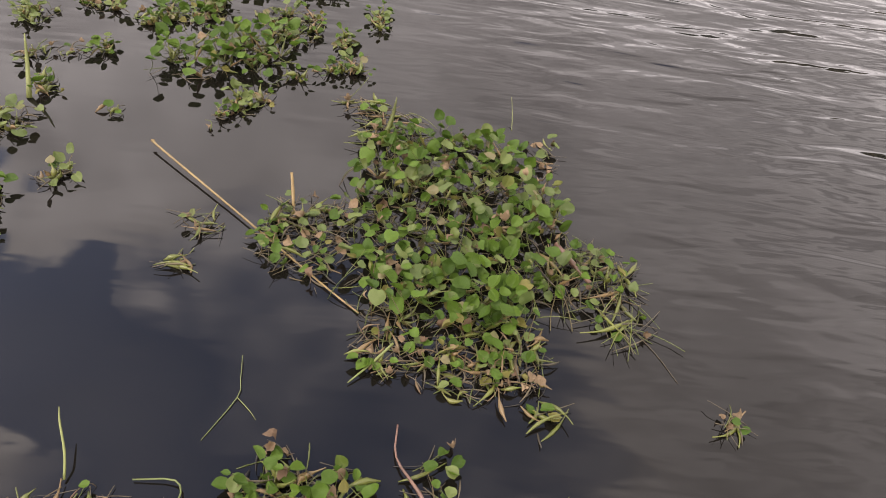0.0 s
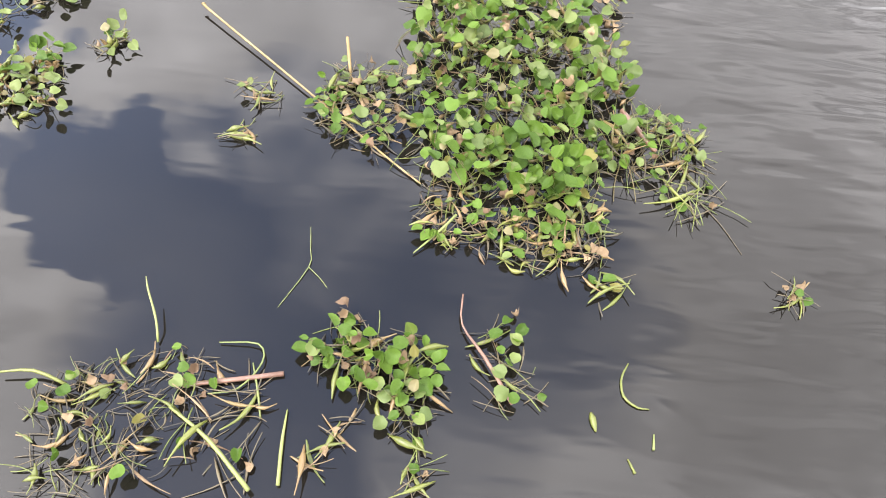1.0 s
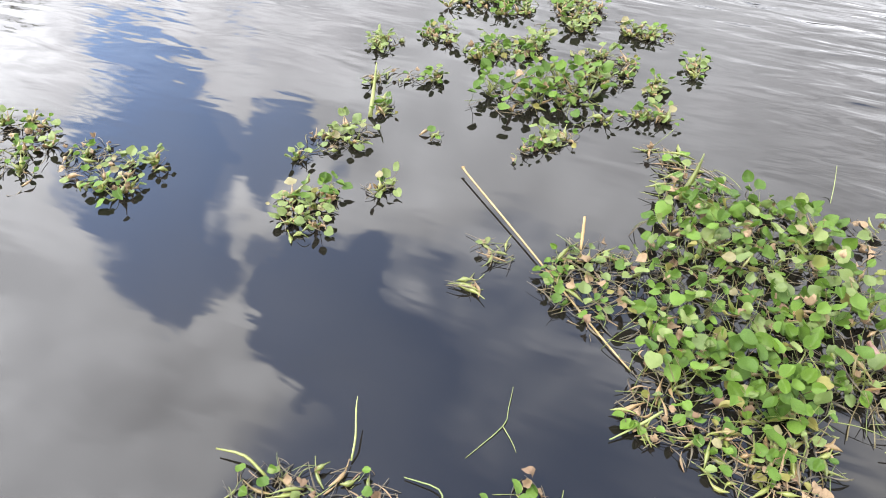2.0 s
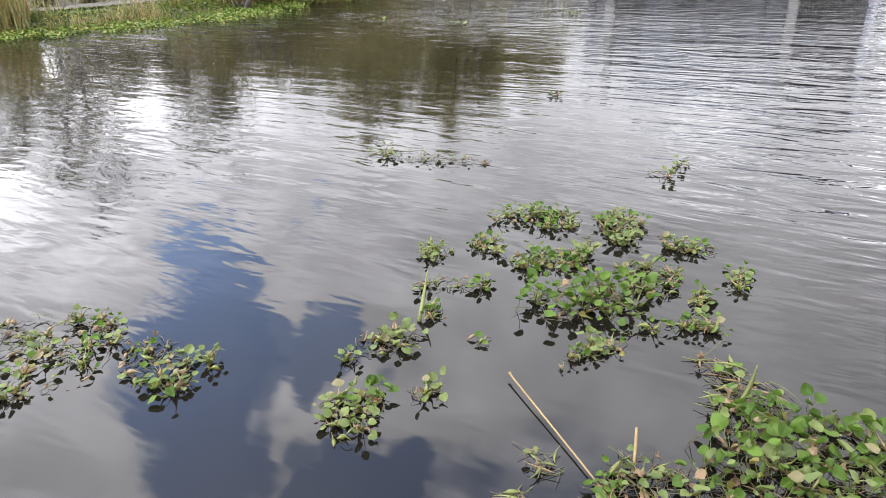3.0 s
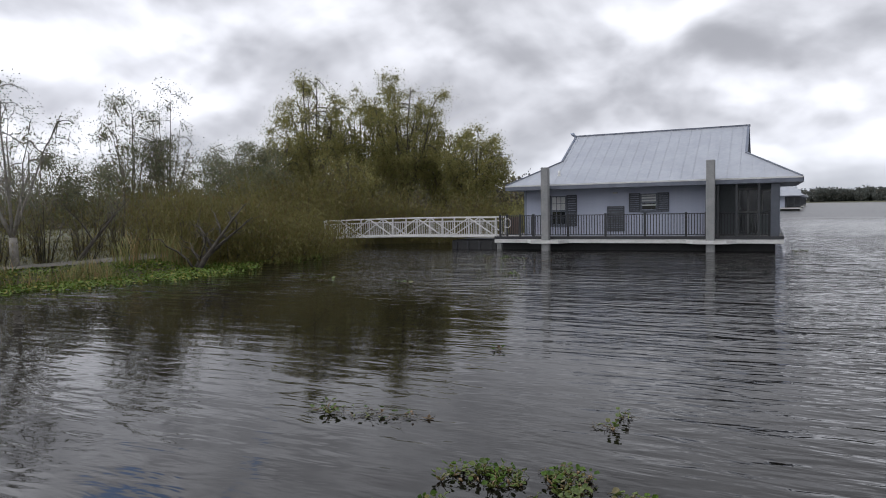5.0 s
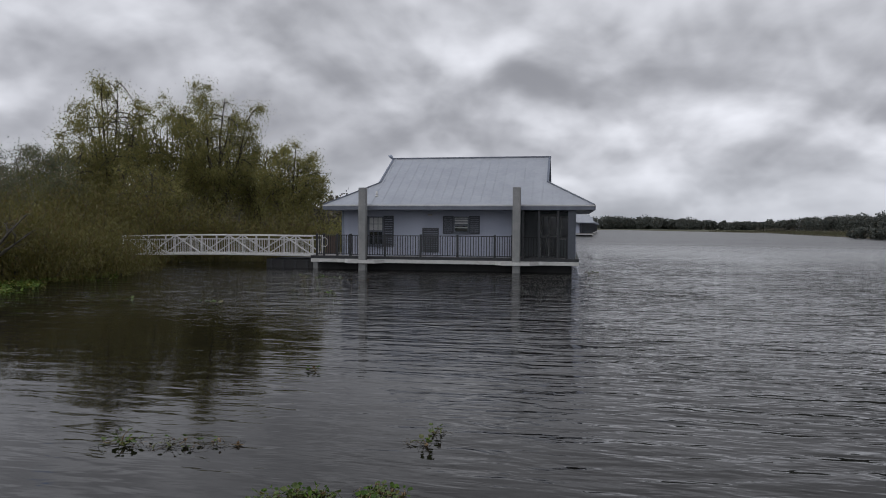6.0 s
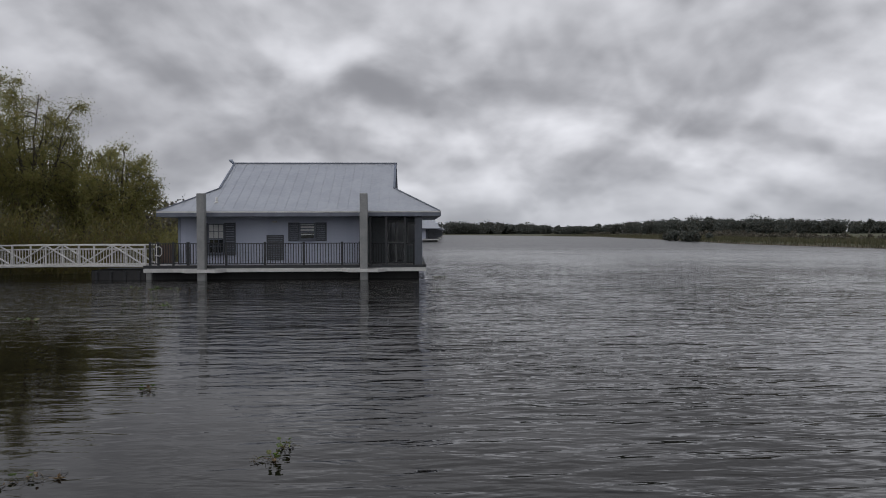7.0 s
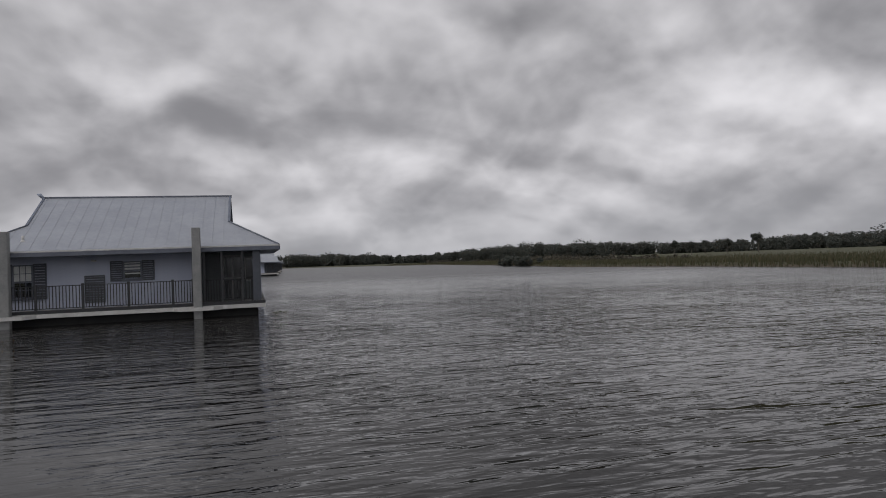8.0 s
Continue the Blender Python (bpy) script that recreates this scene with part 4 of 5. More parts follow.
for i, (az_, d, h, s, n_) in enumerate([(-63.5, 26.5, 2.4, 1.3, 700), (-60.6, 25.5, 2.2, 1.2, 800), (-57.6, 26.5, 2.6, 1.3, 900), (-55.0, 27.5, 2.2, 1.3, 800), (-52.6, 28.5, 2.5, 1.3, 1000), (-50.2, 28.5, 2.6, 1.3, 1400), (-48.6, 29.5, 2.8, 1.3, 1800), (-59.0, 32.5, 2.8, 1.8, 1200), (-54, 34.5, 3.0, 1.8, 1300)]):
    tx, ty = at(az_, d)
    shrub(tx, ty, h, s, 260 + i, int(n_ * 1.8), SHRUB, 0.05, "brush", 15, "thin grey brush of bare upright twigs")


def blades(rng, roots, height, width, bend):
    """Upright grass blades of three segments, each a tapering strip."""
    k = len(roots)
    a = rng.uniform(0, 2 * math.pi, k)
    h = height * rng.uniform(0.55, 1.15, k)
    b = bend * h * rng.uniform(0.1, 1.0, k)
    dx, dy = np.cos(a), np.sin(a)
    w = width * rng.uniform(0.6, 1.3, k)
    sx, sy = -dy, dx
    rows = []
    for t in (0.0, 0.4, 0.75, 1.0):
        cx, cy = roots[:, 0] + dx * b * t * t, roots[:, 1] + dy * b * t * t
        cz = roots[:, 2] + h * t * (1 - 0.12 * bend * t)
        ww = w * (1 - t) + 0.001
        rows.append(np.stack([cx - sx * ww, cy - sy * ww, cz], 1))
        rows.append(np.stack([cx + sx * ww, cy + sy * ww, cz], 1))
    v = np.stack(rows, 1).reshape(-1, 3)
    base = np.arange(k)[:, None] * 8
    f = np.concatenate([base + np.array([[0, 1, 3, 2]]), base + np.array([[2, 3, 5, 4]]), base + np.array([[4, 5, 7, 6]])])
    return v, f


def strip_points(rng, count, line, inner, outer):
    """Points scattered beside the left bank, between two distances inland of it."""
    y = rng.uniform(line[0], line[1], count)
    q = rng.uniform(inner, outer, count)
    x = np.array([along(LEFT_BANK, t) for t in y]) - q
    z = np.array([max(land_height(a, b), 0.0) for a, b in zip(x, y)])
    return np.stack([x, y, z], 1)


rng = np.random.default_rng(5)
reed_sets = [((5.0, 11.6), 0.1, 2.2, 2900, 1.75, 0.017), ((15.0, 18.6), 0.1, 1.3, 1100, 1.25, 0.012), ((11.4, 15.5), -0.1, 0.9, 1300, 0.6, 0.010), ((18.0, 30.0), 0.0, 1.5, 1600, 0.8, 0.012), ((-30.0, 4.0), 0.3, 3.0, 2500, 1.5, 0.02)]
for line, i0, i1, k, h, w in reed_sets:
    r = strip_points(rng, k, line, i0, i1)
    clump = np.array([noise.noise(Vector((p[0] * 0.9, p[1] * 0.9, 1.0))) for p in r])
    v, f = blades(rng, r[clump > -0.12], h, w, 0.85)
    tagged(mesh_np("reeds", v, f, REED), "tall tan and green reeds at the water's edge", "reeds", kind="stuff")

# short grass on the bank
r = np.stack([rng.uniform(-46, -17, 16000), rng.uniform(0, 34, 16000)], 1)
keep = np.array([along(LEFT_BANK, b) - a > 0.6 for a, b in r])
r = r[keep]
r = np.concatenate([r, np.array([[land_height(a, b)] for a, b in r])], 1)
v, f = blades(rng, r, 0.16, 0.012, 0.5)
tagged(mesh_np("grass", v, f, MARSH), "short green and straw-coloured bank grass", "grass", kind="stuff")


def carpet():
    """The floating carpet of small round leaves along the left bank."""
    rng = np.random.default_rng(8)
    edge = [(-10, 2.0), (9, 1.5), (10.5, 2.4), (12.3, 2.2), (13.3, 2.4), (14.8, 2.9), (16.8, 2.4), (19.8, 2.4), (22, 4.0), (23.5, 4.4), (24.3, 2.6), (26.5, 0.6), (40, 0.2)]
    k = 34000
    y = rng.uniform(-4, 27, k)
    out = np.array([along(edge, t) for t in y])
    q = rng.uniform(-1.2, 1.0, k) * 1.0
    x = np.array([along(LEFT_BANK, t) for t in y]) + np.where(q > 0, q * out, q)
    keep = np.array([noise.noise(Vector((a * 1.1, b * 1.1, 5.0))) for a, b in zip(x, y)]) + (1 - q) * 0.9 > 0.12
    x, y = x[keep], y[keep]
    k = len(x)
    z = np.maximum(np.array([land_height(a, b) for a, b in zip(x, y)]), 0.0) + rng.uniform(0.01, 0.15, k)
    s = rng.uniform(0.018, 0.047, k)
    tilt = rng.normal(size=(k, 3)) * [0.55, 0.55, 0.1] + [0, 0, 1]
    tilt /= np.linalg.norm(tilt, axis=1)[:, None]
    u = np.cross(tilt, rng.normal(size=(k, 3)))
    u /= np.linalg.norm(u, axis=1)[:, None]
    w = np.cross(tilt, u)
    c = np.stack([x, y, z], 1)
    v = np.stack([c + s[:, None] * (math.cos(a) * u + math.sin(a) * w * 0.85) for a in np.linspace(0, 2 * math.pi, 7)[:-1]], 1).reshape(-1, 3)
    f = np.arange(6 * k).reshape(k, 6)
    tagged(mesh_np("hyacinth_carpet", v, f, CARPET), "bright green carpet of small floating leaves along the bank", "water plants", kind="stuff")


carpet()


# ---------------------------------------------------------------- the far shore
def woods(name, line, depth, height, count, per, seed, size, label, mat=WOODS):
    """A belt of trees far off, crown by crown."""
    rng = np.random.default_rng(seed)
    cs = []
    for i in range(count):
        t = rng.uniform(0, len(line) - 1.001)
        j = int(t)
        x = line[j][0] + (line[j + 1][0] - line[j][0]) * (t - j) + rng.normal() * depth
        y = line[j][1] + (line[j + 1][1] - line[j][1]) * (t - j) + rng.normal() * depth
        h = height * (0.8 + 0.35 * noise.noise(Vector((x * 0.012, y * 0.012, 2.0)))) * rng.uniform(0.75, 1.1)
        if rng.uniform() < 0.03:
            h *= 1.3
        w = h * rng.uniform(0.32, 0.6)
        d = rng.normal(size=(per, 3))
        d /= np.linalg.norm(d, axis=1)[:, None]
        d *= rng.uniform(0.35, 1.0, per)[:, None] ** 0.5
        c = np.array([x, y, h * 0.5]) + d * [w, w, h * 0.5]
        cs.append(c)
    v, f = cards(rng, np.concatenate(cs), size, droop=0.0, slim=0.75)
    tagged(mesh_np(name, v, f, mat), label, "woods", kind="stuff")


woods("far_woods", [(-129, 520), (32, 560), (121, 520), (200, 466), (279, 414), (347, 323), (425, 231), (483, 110)], 12, 11.4, 950, 230, 21, 0.6, "dark grey-green belt of woods across the river")
woods("bank_woods", [(-150, 20), (-95, 45), (-75, 62), (-50, 85), (-20, 110)], 6, 6.6, 520, 190, 22, 0.26, "grey-brown thicket behind the grassy bank", THICKET)
woods("shore_bushes", [(55, 130), (60, 150), (66, 172)], 1.5, 3.0, 26, 160, 23, 0.25, "dark bushes at the edge of the marsh")

woods("marsh_scrub", [(72, 110), (84, 170), (104, 270), (96, 360)], 3, 2.3, 170, 120, 24, 0.22, "low brown scrub behind the marsh grass", THICKET)


def marsh():
    rng = np.random.default_rng(31)
    k = 56000
    y = 30 + (rng.uniform(0, 1, k) ** 1.6) * 300
    x = np.array([along(RIGHT_BANK, t) for t in y]) + 0.2 + rng.exponential(16.0, k)
    z = np.array([max(land_height(a, b), 0.0) for a, b in zip(x, y)])
    v, f = blades(rng, np.stack([x, y, z], 1), 0.6, 0.055, 0.3)
    tagged(mesh_np("marsh_grass", v, f, MARSH), "olive marsh grass on the far shore", "grass", kind="stuff")


marsh()
for i, (az_, d, h, s) in enumerate([(39.4, 260, 7.2, 2.6), (37.2, 270, 5.6, 2.4), (33.3, 280, 5.6, 1.8), (34.6, 275, 5.0, 2.4), (28.6, 300, 5.6, 2.5), (24.9, 300, 6.0, 2.6), (35.6, 290, 5.6, 2.4)]):
    tx, ty = at(az_, d)
    tree("pine", tx, ty, h, s, 300 + i, 1500, 0.35, WOODS, label="lone dark tree above the far woods", limbs=8, twigs=6, r0=0.15, start=0.5, droop=0.0, puff=0.35)


# ---------------------------------------------------------------- floating plants
def leaf_mesh(seed, cup, fold, ragged=0.0, mat=LEAF, broad=1.0):
    """A round, slightly heart-shaped leaf of unit width, its stalk end at the origin, its tip along +y."""
    rng = np.random.default_rng(seed)
    verts, faces = [(0, 0.06, 0)], []
    rings, sides = 3, 12
    for r in range(1, rings + 1):
        for k in range(sides):
            a = 2 * math.pi * k / sides - math.pi / 2
            w = r / rings * (1 + ragged * rng.uniform(-1, 1) * (r == rings))
            x, y = 0.5 * math.cos(a) * w, 0.46 + 0.5 * math.sin(a) * w
            if k == 0:
                y += 0.1 * w
            x *= broad * (1 - 0.18 * max(math.sin(a), 0.0))
            if k == sides // 2:
                y += 0.06 * w
            z = cup * w * w * 0.5 + fold * abs(x) + 0.05 * math.sin(3 * a + seed) * w * w + ragged * rng.uniform(-0.3, 0.3) * w
            verts.append((x, y, z))
    verts[0] = (0, 0.4, 0)
    for k in range(sides):
        faces.append((0, 1 + k, 1 + (k + 1) % sides))
    for r in range(rings - 1):
        for k in range(sides):
            i, j = 1 + r * sides, 1 + (r + 1) * sides
            faces.append((i + k, j + k, j + (k + 1) % sides, i + (k + 1) % sides))
    me = bpy.data.meshes.new("leaf")
    me.from_pydata(verts, [], faces)
    me.shade_smooth()
    me.materials.append(mat)
    return me


def stalk_mesh(seed, swell, mat, bend=0.1, r=0.03):
    """A stalk of unit length along +z; swell: how thick its float bladder is."""
    rng = np.random.default_rng(seed)
    bx, by = rng.uniform(-bend, bend, 2)
    pts, rad = [], []
    for t in np.linspace(0, 1, 7):
        pts.append((bx * math.sin(math.pi * t), by * math.sin(math.pi * t), t))
        rad.append(r * (1 - 0.45 * t) + swell * math.exp(-((t - 0.4) / 0.2) ** 2))
    rad[0] *= 0.6
    v, f = tube(pts, rad, 6)
    me = bpy.data.meshes.new("stalk")
    me.from_pydata(v, [], f)
    me.shade_smooth()
    me.materials.append(mat)
    return me


LEAVES = [leaf_mesh(i, c, g, 0.02, LEAF, w) for i, (c, g, w) in enumerate([(0.25, 0.1, 1.05), (0.1, 0.35, 0.9), (0.5, 0.05, 1.0), (-0.2, 0.15, 0.95), (0.3, 0.7, 0.85), (0.1, 0.9, 0.75)])]
PALES = [leaf_mesh(20 + i, c, g, 0.06, LEAF_PALE) for i, (c, g) in enumerate([(0.3, 0.2), (0.05, 0.4), (-0.2, 0.1)])]
DEADS = [leaf_mesh(40 + i, c, g, 0.3, DEAD) for i, (c, g) in enumerate([(0.9, 0.5), (0.5, -0.6), (-0.6, 0.8)])]
STALKS = [stalk_mesh(i, 0.0, STALK, 0.22, 0.03) for i in range(6)]
BULBS = [stalk_mesh(10 + i, s, BULB, 0.2, 0.045) for i, s in enumerate((0.09, 0.13, 0.07))]
ROTS = [stalk_mesh(30 + i, s, ROT, 0.18, 0.03) for i, s in enumerate((0.0, 0.03, 0.0, 0.0))]
BROWNS = [stalk_mesh(50 + i, s, DEAD, 0.2, 0.03) for i, s in enumerate((0.035, 0.0))]


def inside(poly, x, y):
    odd = False
    for (x0, y0), (x1, y1) in zip(poly, poly[1:] + poly[:1]):
        if (y0 > y) != (y1 > y) and x < (x1 - x0) * (y - y0) / (y1 - y0) + x0:
            odd = not odd
    return odd


def scatter(rng, poly, count, gap):
    """Points inside the outline that keep a distance where they can."""
    xs, ys = [p[0] for p in poly], [p[1] for p in poly]
    out, tries = [], 0
    while len(out) < count and tries < count * 60:
        tries += 1
        x, y = rng.uniform(min(xs), max(xs)), rng.uniform(min(ys), max(ys))
        if inside(poly, x, y) and all((x - a) ** 2 + (y - b) ** 2 > gap * gap for a, b in out):
            out.append((x, y))
    return out


def piece(name, me, parent, m):
    ob = new(name, me)
    ob.parent = parent
    ob.matrix_local = m
    return ob


def put_stalk(e, rng, meshes, a, b, thick=1.0, name="stalk"):
    a, b = Vector(a), Vector(b)
    ln = max((b - a).length, 0.01)
    turn = (b - a).to_track_quat("Z", "Y").to_matrix().to_4x4()
    m = Matrix.Translation(a) @ turn @ pose(0, 0, 0, 0, 0, rng.uniform(0, 360)) @ Matrix.Diagonal((0.16 * thick, 0.16 * thick, ln, 1))
    return piece(name, meshes[rng.integers(len(meshes))], e, m)


def put_leaf(e, rng, meshes, p, size, tilt, name="leaf", turn=None):
    a = rng.uniform(0, 360) if turn is None else turn
    m = Matrix.Translation(p) @ pose(0, 0, 0, 0, 0, a) @ pose(0, 0, 0, rng.normal() * tilt, rng.normal() * tilt * 0.6, 0) @ Matrix.Diagonal((size * rng.uniform(0.85, 1.05), size, size, 1)) @ Matrix.Translation((0, -0.45, 0))
    return piece(name, meshes[rng.integers(len(meshes))], e, m)


def rosette(e, rng, x, y, arms, reach, size, meshes, upright=0.5, thick=1.0, bladder=0.35):
    """One plant: stalks spread from a crown, some of them swollen, each with a leaf at its end that faces outward and up."""
    a0 = rng.uniform(0, 2 * math.pi)
    for k in range(arms):
        a = a0 + 2 * math.pi * k / arms + rng.normal() * 0.3
        el = min(max(rng.normal() * 0.28 + upright, 0.05), 1.4)
        ln = reach * rng.uniform(0.6, 1.25)
        d = Vector((math.cos(a) * math.cos(el), math.sin(a) * math.cos(el), math.sin(el)))
        tip = Vector((x, y, 0.005)) + d * ln
        fat = rng.uniform() < bladder
        put_stalk(e, rng, BULBS if fat else STALKS, (x, y, 0.003), tip, (0.42 if fat else 0.34) * thick, "bladder" if fat else "stalk")
        if rng.uniform() < 0.82:
            s = size * rng.uniform(0.65, 1.2)
            m = Matrix.Translation(tip) @ pose(0, 0, 0, 0, 0, math.degrees(a) - 90) @ pose(0, 0, 0, rng.uniform(-25, 45), rng.normal() * 22, 0) @ Matrix.Diagonal((s * rng.uniform(0.8, 1.05), s, s, 1))
            piece("leaf", meshes[rng.integers(len(meshes))], e, m)


def plant(name, poly, seed, leaves=0, pale=0, dead=0, bulbs=0, rot=0, stalks=0, browns=0, height=(0.04, 0.12), size=(0.05, 0.09), tilt=22, length=(0.08, 0.16), gap=0.035, label="", thick=1.0, group="floating plants", rosettes=0, reach=0.09, arms=(5, 9), upright=0.6, pale_share=0.3, bladder=0.3):
    """Floating plants that hang together: round leaves on stalks above a tangle of swollen, green and rotting stalks."""
    rng = np.random.default_rng(seed)
    cx, cy = sum(p[0] for p in poly) / len(poly), sum(p[1] for p in poly) / len(poly)
    e = empty(name, cx, cy)
    local = [(x - cx, y - cy) for x, y in poly]
    for meshes, count, kind in ((ROTS, rot, "rotting_stalk"), (STALKS, stalks, "stalk"), (BULBS, bulbs, "bladder"), (BROWNS, browns, "dry_stalk")):
        for x, y in scatter(rng, local, count, gap * 0.5):
            ln, a = rng.uniform(*length), rng.uniform(0, 2 * math.pi)
            lift = rng.uniform(0.0, 0.35) if kind != "rotting_stalk" else rng.uniform(-0.05, 0.12)
            z0 = rng.uniform(0.0, 0.02)
            dx, dy = math.cos(a) * ln * 0.5, math.sin(a) * ln * 0.5
            if kind == "bladder":
                ln *= 0.7
            put_stalk(e, rng, meshes, (x - dx, y - dy, z0), (x + dx, y + dy, z0 + ln * lift), thick * (0.42 if kind != "bladder" else 0.42) * rng.uniform(0.8, 1.3), kind)
    for meshes, count, kind in ((LEAVES, leaves, "leaf"), (PALES, pale, "leaf"), (DEADS, dead, "withered_leaf")):
        for x, y in scatter(rng, local, count, gap):
            z = rng.uniform(*height) * (1.0 if kind == "leaf" else rng.uniform(0.3, 1.1))
            s = rng.uniform(*size) * (1.0 if kind == "leaf" else 0.75)
            put_leaf(e, rng, meshes, (x, y, z), s, tilt if kind == "leaf" else tilt * 1.8, kind)
            if kind == "leaf" and rng.uniform() < 0.75:
                a = rng.uniform(0, 2 * math.pi)
                q = z * rng.uniform(0.3, 1.0)
                put_stalk(e, rng, STALKS, (x + math.cos(a) * q, y + math.sin(a) * q, 0.0), (x, y, z - 0.002), 0.42 * thick)
    for x, y in scatter(rng, local, rosettes, gap):
        rosette(e, rng, x, y, int(rng.integers(*arms)), reach * rng.uniform(0.75, 1.2), rng.uniform(*size), PALES if rng.uniform() < pale_share else LEAVES, upright, thick, bladder)
    return tagged(e, label, "water hyacinth", group)


MAT = [(-0.27, 2.62), (-0.16, 2.79), (-0.01, 2.88), (0.23, 2.90), (0.37, 2.89), (0.52, 2.72), (0.67, 2.50), (0.69, 2.24), (0.59, 1.94), (0.54, 1.70), (0.35, 1.57), (0.07, 1.61), (-0.13, 1.66), (-0.24, 1.86), (-0.24, 2.20)]
plant("hyacinth_mat", MAT, 1, leaves=150, pale=90, dead=50, bulbs=34, rot=290, stalks=190, browns=16, height=(0.03, 0.14), size=(0.03, 0.072), gap=0.024, tilt=46, length=(0.05, 0.14), rosettes=58, reach=0.10, pale_share=0.2,
      label="dense green water hyacinth mat with round leaves and withered patches")
MAT_LOW = [(-0.13, 1.63), (0.07, 1.58), (0.35, 1.57), (0.54, 1.67), (0.58, 1.54), (0.54, 1.42), (0.40, 1.41), (0.26, 1.34), (0.16, 1.39), (0.00, 1.41), (-0.12, 1.48)]
plant("hyacinth_fringe", MAT_LOW, 2, leaves=12, pale=6, dead=18, bulbs=40, rot=110, stalks=40, browns=34, height=(0.02, 0.06), size=(0.03, 0.05), gap=0.025, rosettes=6, reach=0.06, length=(0.05, 0.13),
      label="yellow-green fringe of swollen stalks and brown dead leaves")
MAT_RIGHT = [(0.59, 2.18), (0.79, 2.22), (0.93, 2.12), (0.95, 1.91), (0.78, 1.85), (0.61, 1.75), (0.57, 1.94)]
plant("hyacinth_fringe", MAT_RIGHT, 3, leaves=10, pale=8, dead=5, bulbs=8, rot=60, stalks=34, height=(0.02, 0.08), size=(0.035, 0.065), length=(0.1, 0.24), rosettes=5, reach=0.11, gap=0.03,
      label="loose green stalks and small leaves trailing from the mat")
MAT_LEFT = [(-0.58, 1.88), (-0.59, 2.08), (-0.54, 2.30), (-0.42, 2.31), (-0.25, 2.26), (-0.24, 1.92), (-0.31, 1.80), (-0.46, 1.86)]
plant("hyacinth_fringe", MAT_LEFT, 4, leaves=10, pale=14, dead=12, bulbs=12, rot=90, stalks=24, browns=10, height=(0.02, 0.07), size=(0.03, 0.055), rosettes=6, reach=0.07, gap=0.03,
      label="brownish tangle of hyacinth stalks beside the dense mat")
plant("hyacinth_fringe", [(-0.48, 3.19), (-0.29, 3.20), (0.02, 3.04), (-0.00, 2.94), (-0.12, 2.76), (-0.30, 2.72), (-0.27, 2.92)], 5, leaves=6, pale=8, dead=6, bulbs=16, rot=26, stalks=16, browns=8, height=(0.02, 0.1), size=(0.035, 0.06), length=(0.1, 0.22),
      label="yellowish stalks trailing behind the dense mat")
plant("hyacinth_fragment", [(0.74, 1.87), (0.86, 1.94), (0.98, 1.85), (0.99, 1.72), (0.88, 1.67), (0.76, 1.72)], 6, leaves=3, pale=3, dead=3, bulbs=5, rot=10, stalks=12, height=(0.01, 0.04), size=(0.03, 0.05), length=(0.12, 0.25),
      label="floating fragment of curled yellow-green stalks")
plant("hyacinth_fragment", [(0.53, 2.95), (0.58, 2.91), (0.72, 3.06), (0.66, 2.70), (0.59, 2.73)], 7, pale=3, dead=8, bulbs=3, rot=8, height=(0.02, 0.07), size=(0.04, 0.06),
      label="brown withered hyacinth with curled leaves")
CLUMP = [(-0.41, 0.97), (-0.38, 1.11), (-0.31, 1.14), (-0.22, 1.05), (-0.09, 1.09), (-0.03, 1.03), (0.02, 0.88), (-0.00, 0.76), (-0.08, 0.74), (-0.22, 0.86), (-0.36, 0.91)]
plant("hyacinth_clump", CLUMP, 8, leaves=18, pale=2, dead=14, bulbs=10, rot=40, stalks=16, height=(0.03, 0.09), size=(0.035, 0.062), gap=0.03, tilt=30, rosettes=9, reach=0.065, pale_share=0.1,
      label="small bright green hyacinth clump with withered pink-brown leaves")
plant("hyacinth_fragment", [(-0.25, 0.74), (-0.22, 0.77), (-0.30, 0.61), (-0.34, 0.59)], 9, bulbs=7, dead=2, rot=4, browns=3, height=(0.02, 0.04), size=(0.03, 0.04), length=(0.1, 0.15), label="short row of swollen yellow-green stalks")
plant("hyacinth_fragment", [(-0.07, 0.74), (-0.01, 0.73), (0.03, 0.56), (-0.02, 0.54)], 10, leaves=2, dead=2, bulbs=5, stalks=6, rot=5, height=(0.01, 0.03), size=(0.03, 0.04), label="trailing green stalk with small bladders")
plant("hyacinth_fragment", [(0.11, 1.12), (0.25, 1.17), (0.30, 1.01), (0.34, 0.89), (0.19, 0.84), (0.12, 0.97)], 11, leaves=9, pale=4, dead=1, bulbs=3, stalks=9, rot=14, height=(0.01, 0.05), size=(0.03, 0.05), gap=0.045, label="few round green leaves beside a reddish stem")
plant("hyacinth_fragment", [(0.37, 1.32), (0.41, 1.36), (0.58, 1.35), (0.60, 1.28), (0.52, 1.27), (0.45, 1.32)], 12, leaves=3, bulbs=7, rot=3, height=(0.01, 0.03), size=(0.045, 0.06), label="floating yellow-green bladders with two leaves")
HEAP = [(-1.17, 0.73), (-1.06, 0.83), (-0.87, 0.88), (-0.72, 0.94), (-0.67, 0.82), (-0.76, 0.68), (-0.78, 0.51), (-0.90, 0.44), (-1.09, 0.46), (-1.10, 0.57)]
plant("stalk_heap", HEAP, 13, leaves=10, pale=3, dead=8, bulbs=34, rot=120, stalks=46, browns=8, height=(0.02, 0.06), size=(0.03, 0.05), gap=0.018, length=(0.05, 0.115), thick=0.8,
      label="floating heap of yellow-green and brown broken hyacinth stalks")
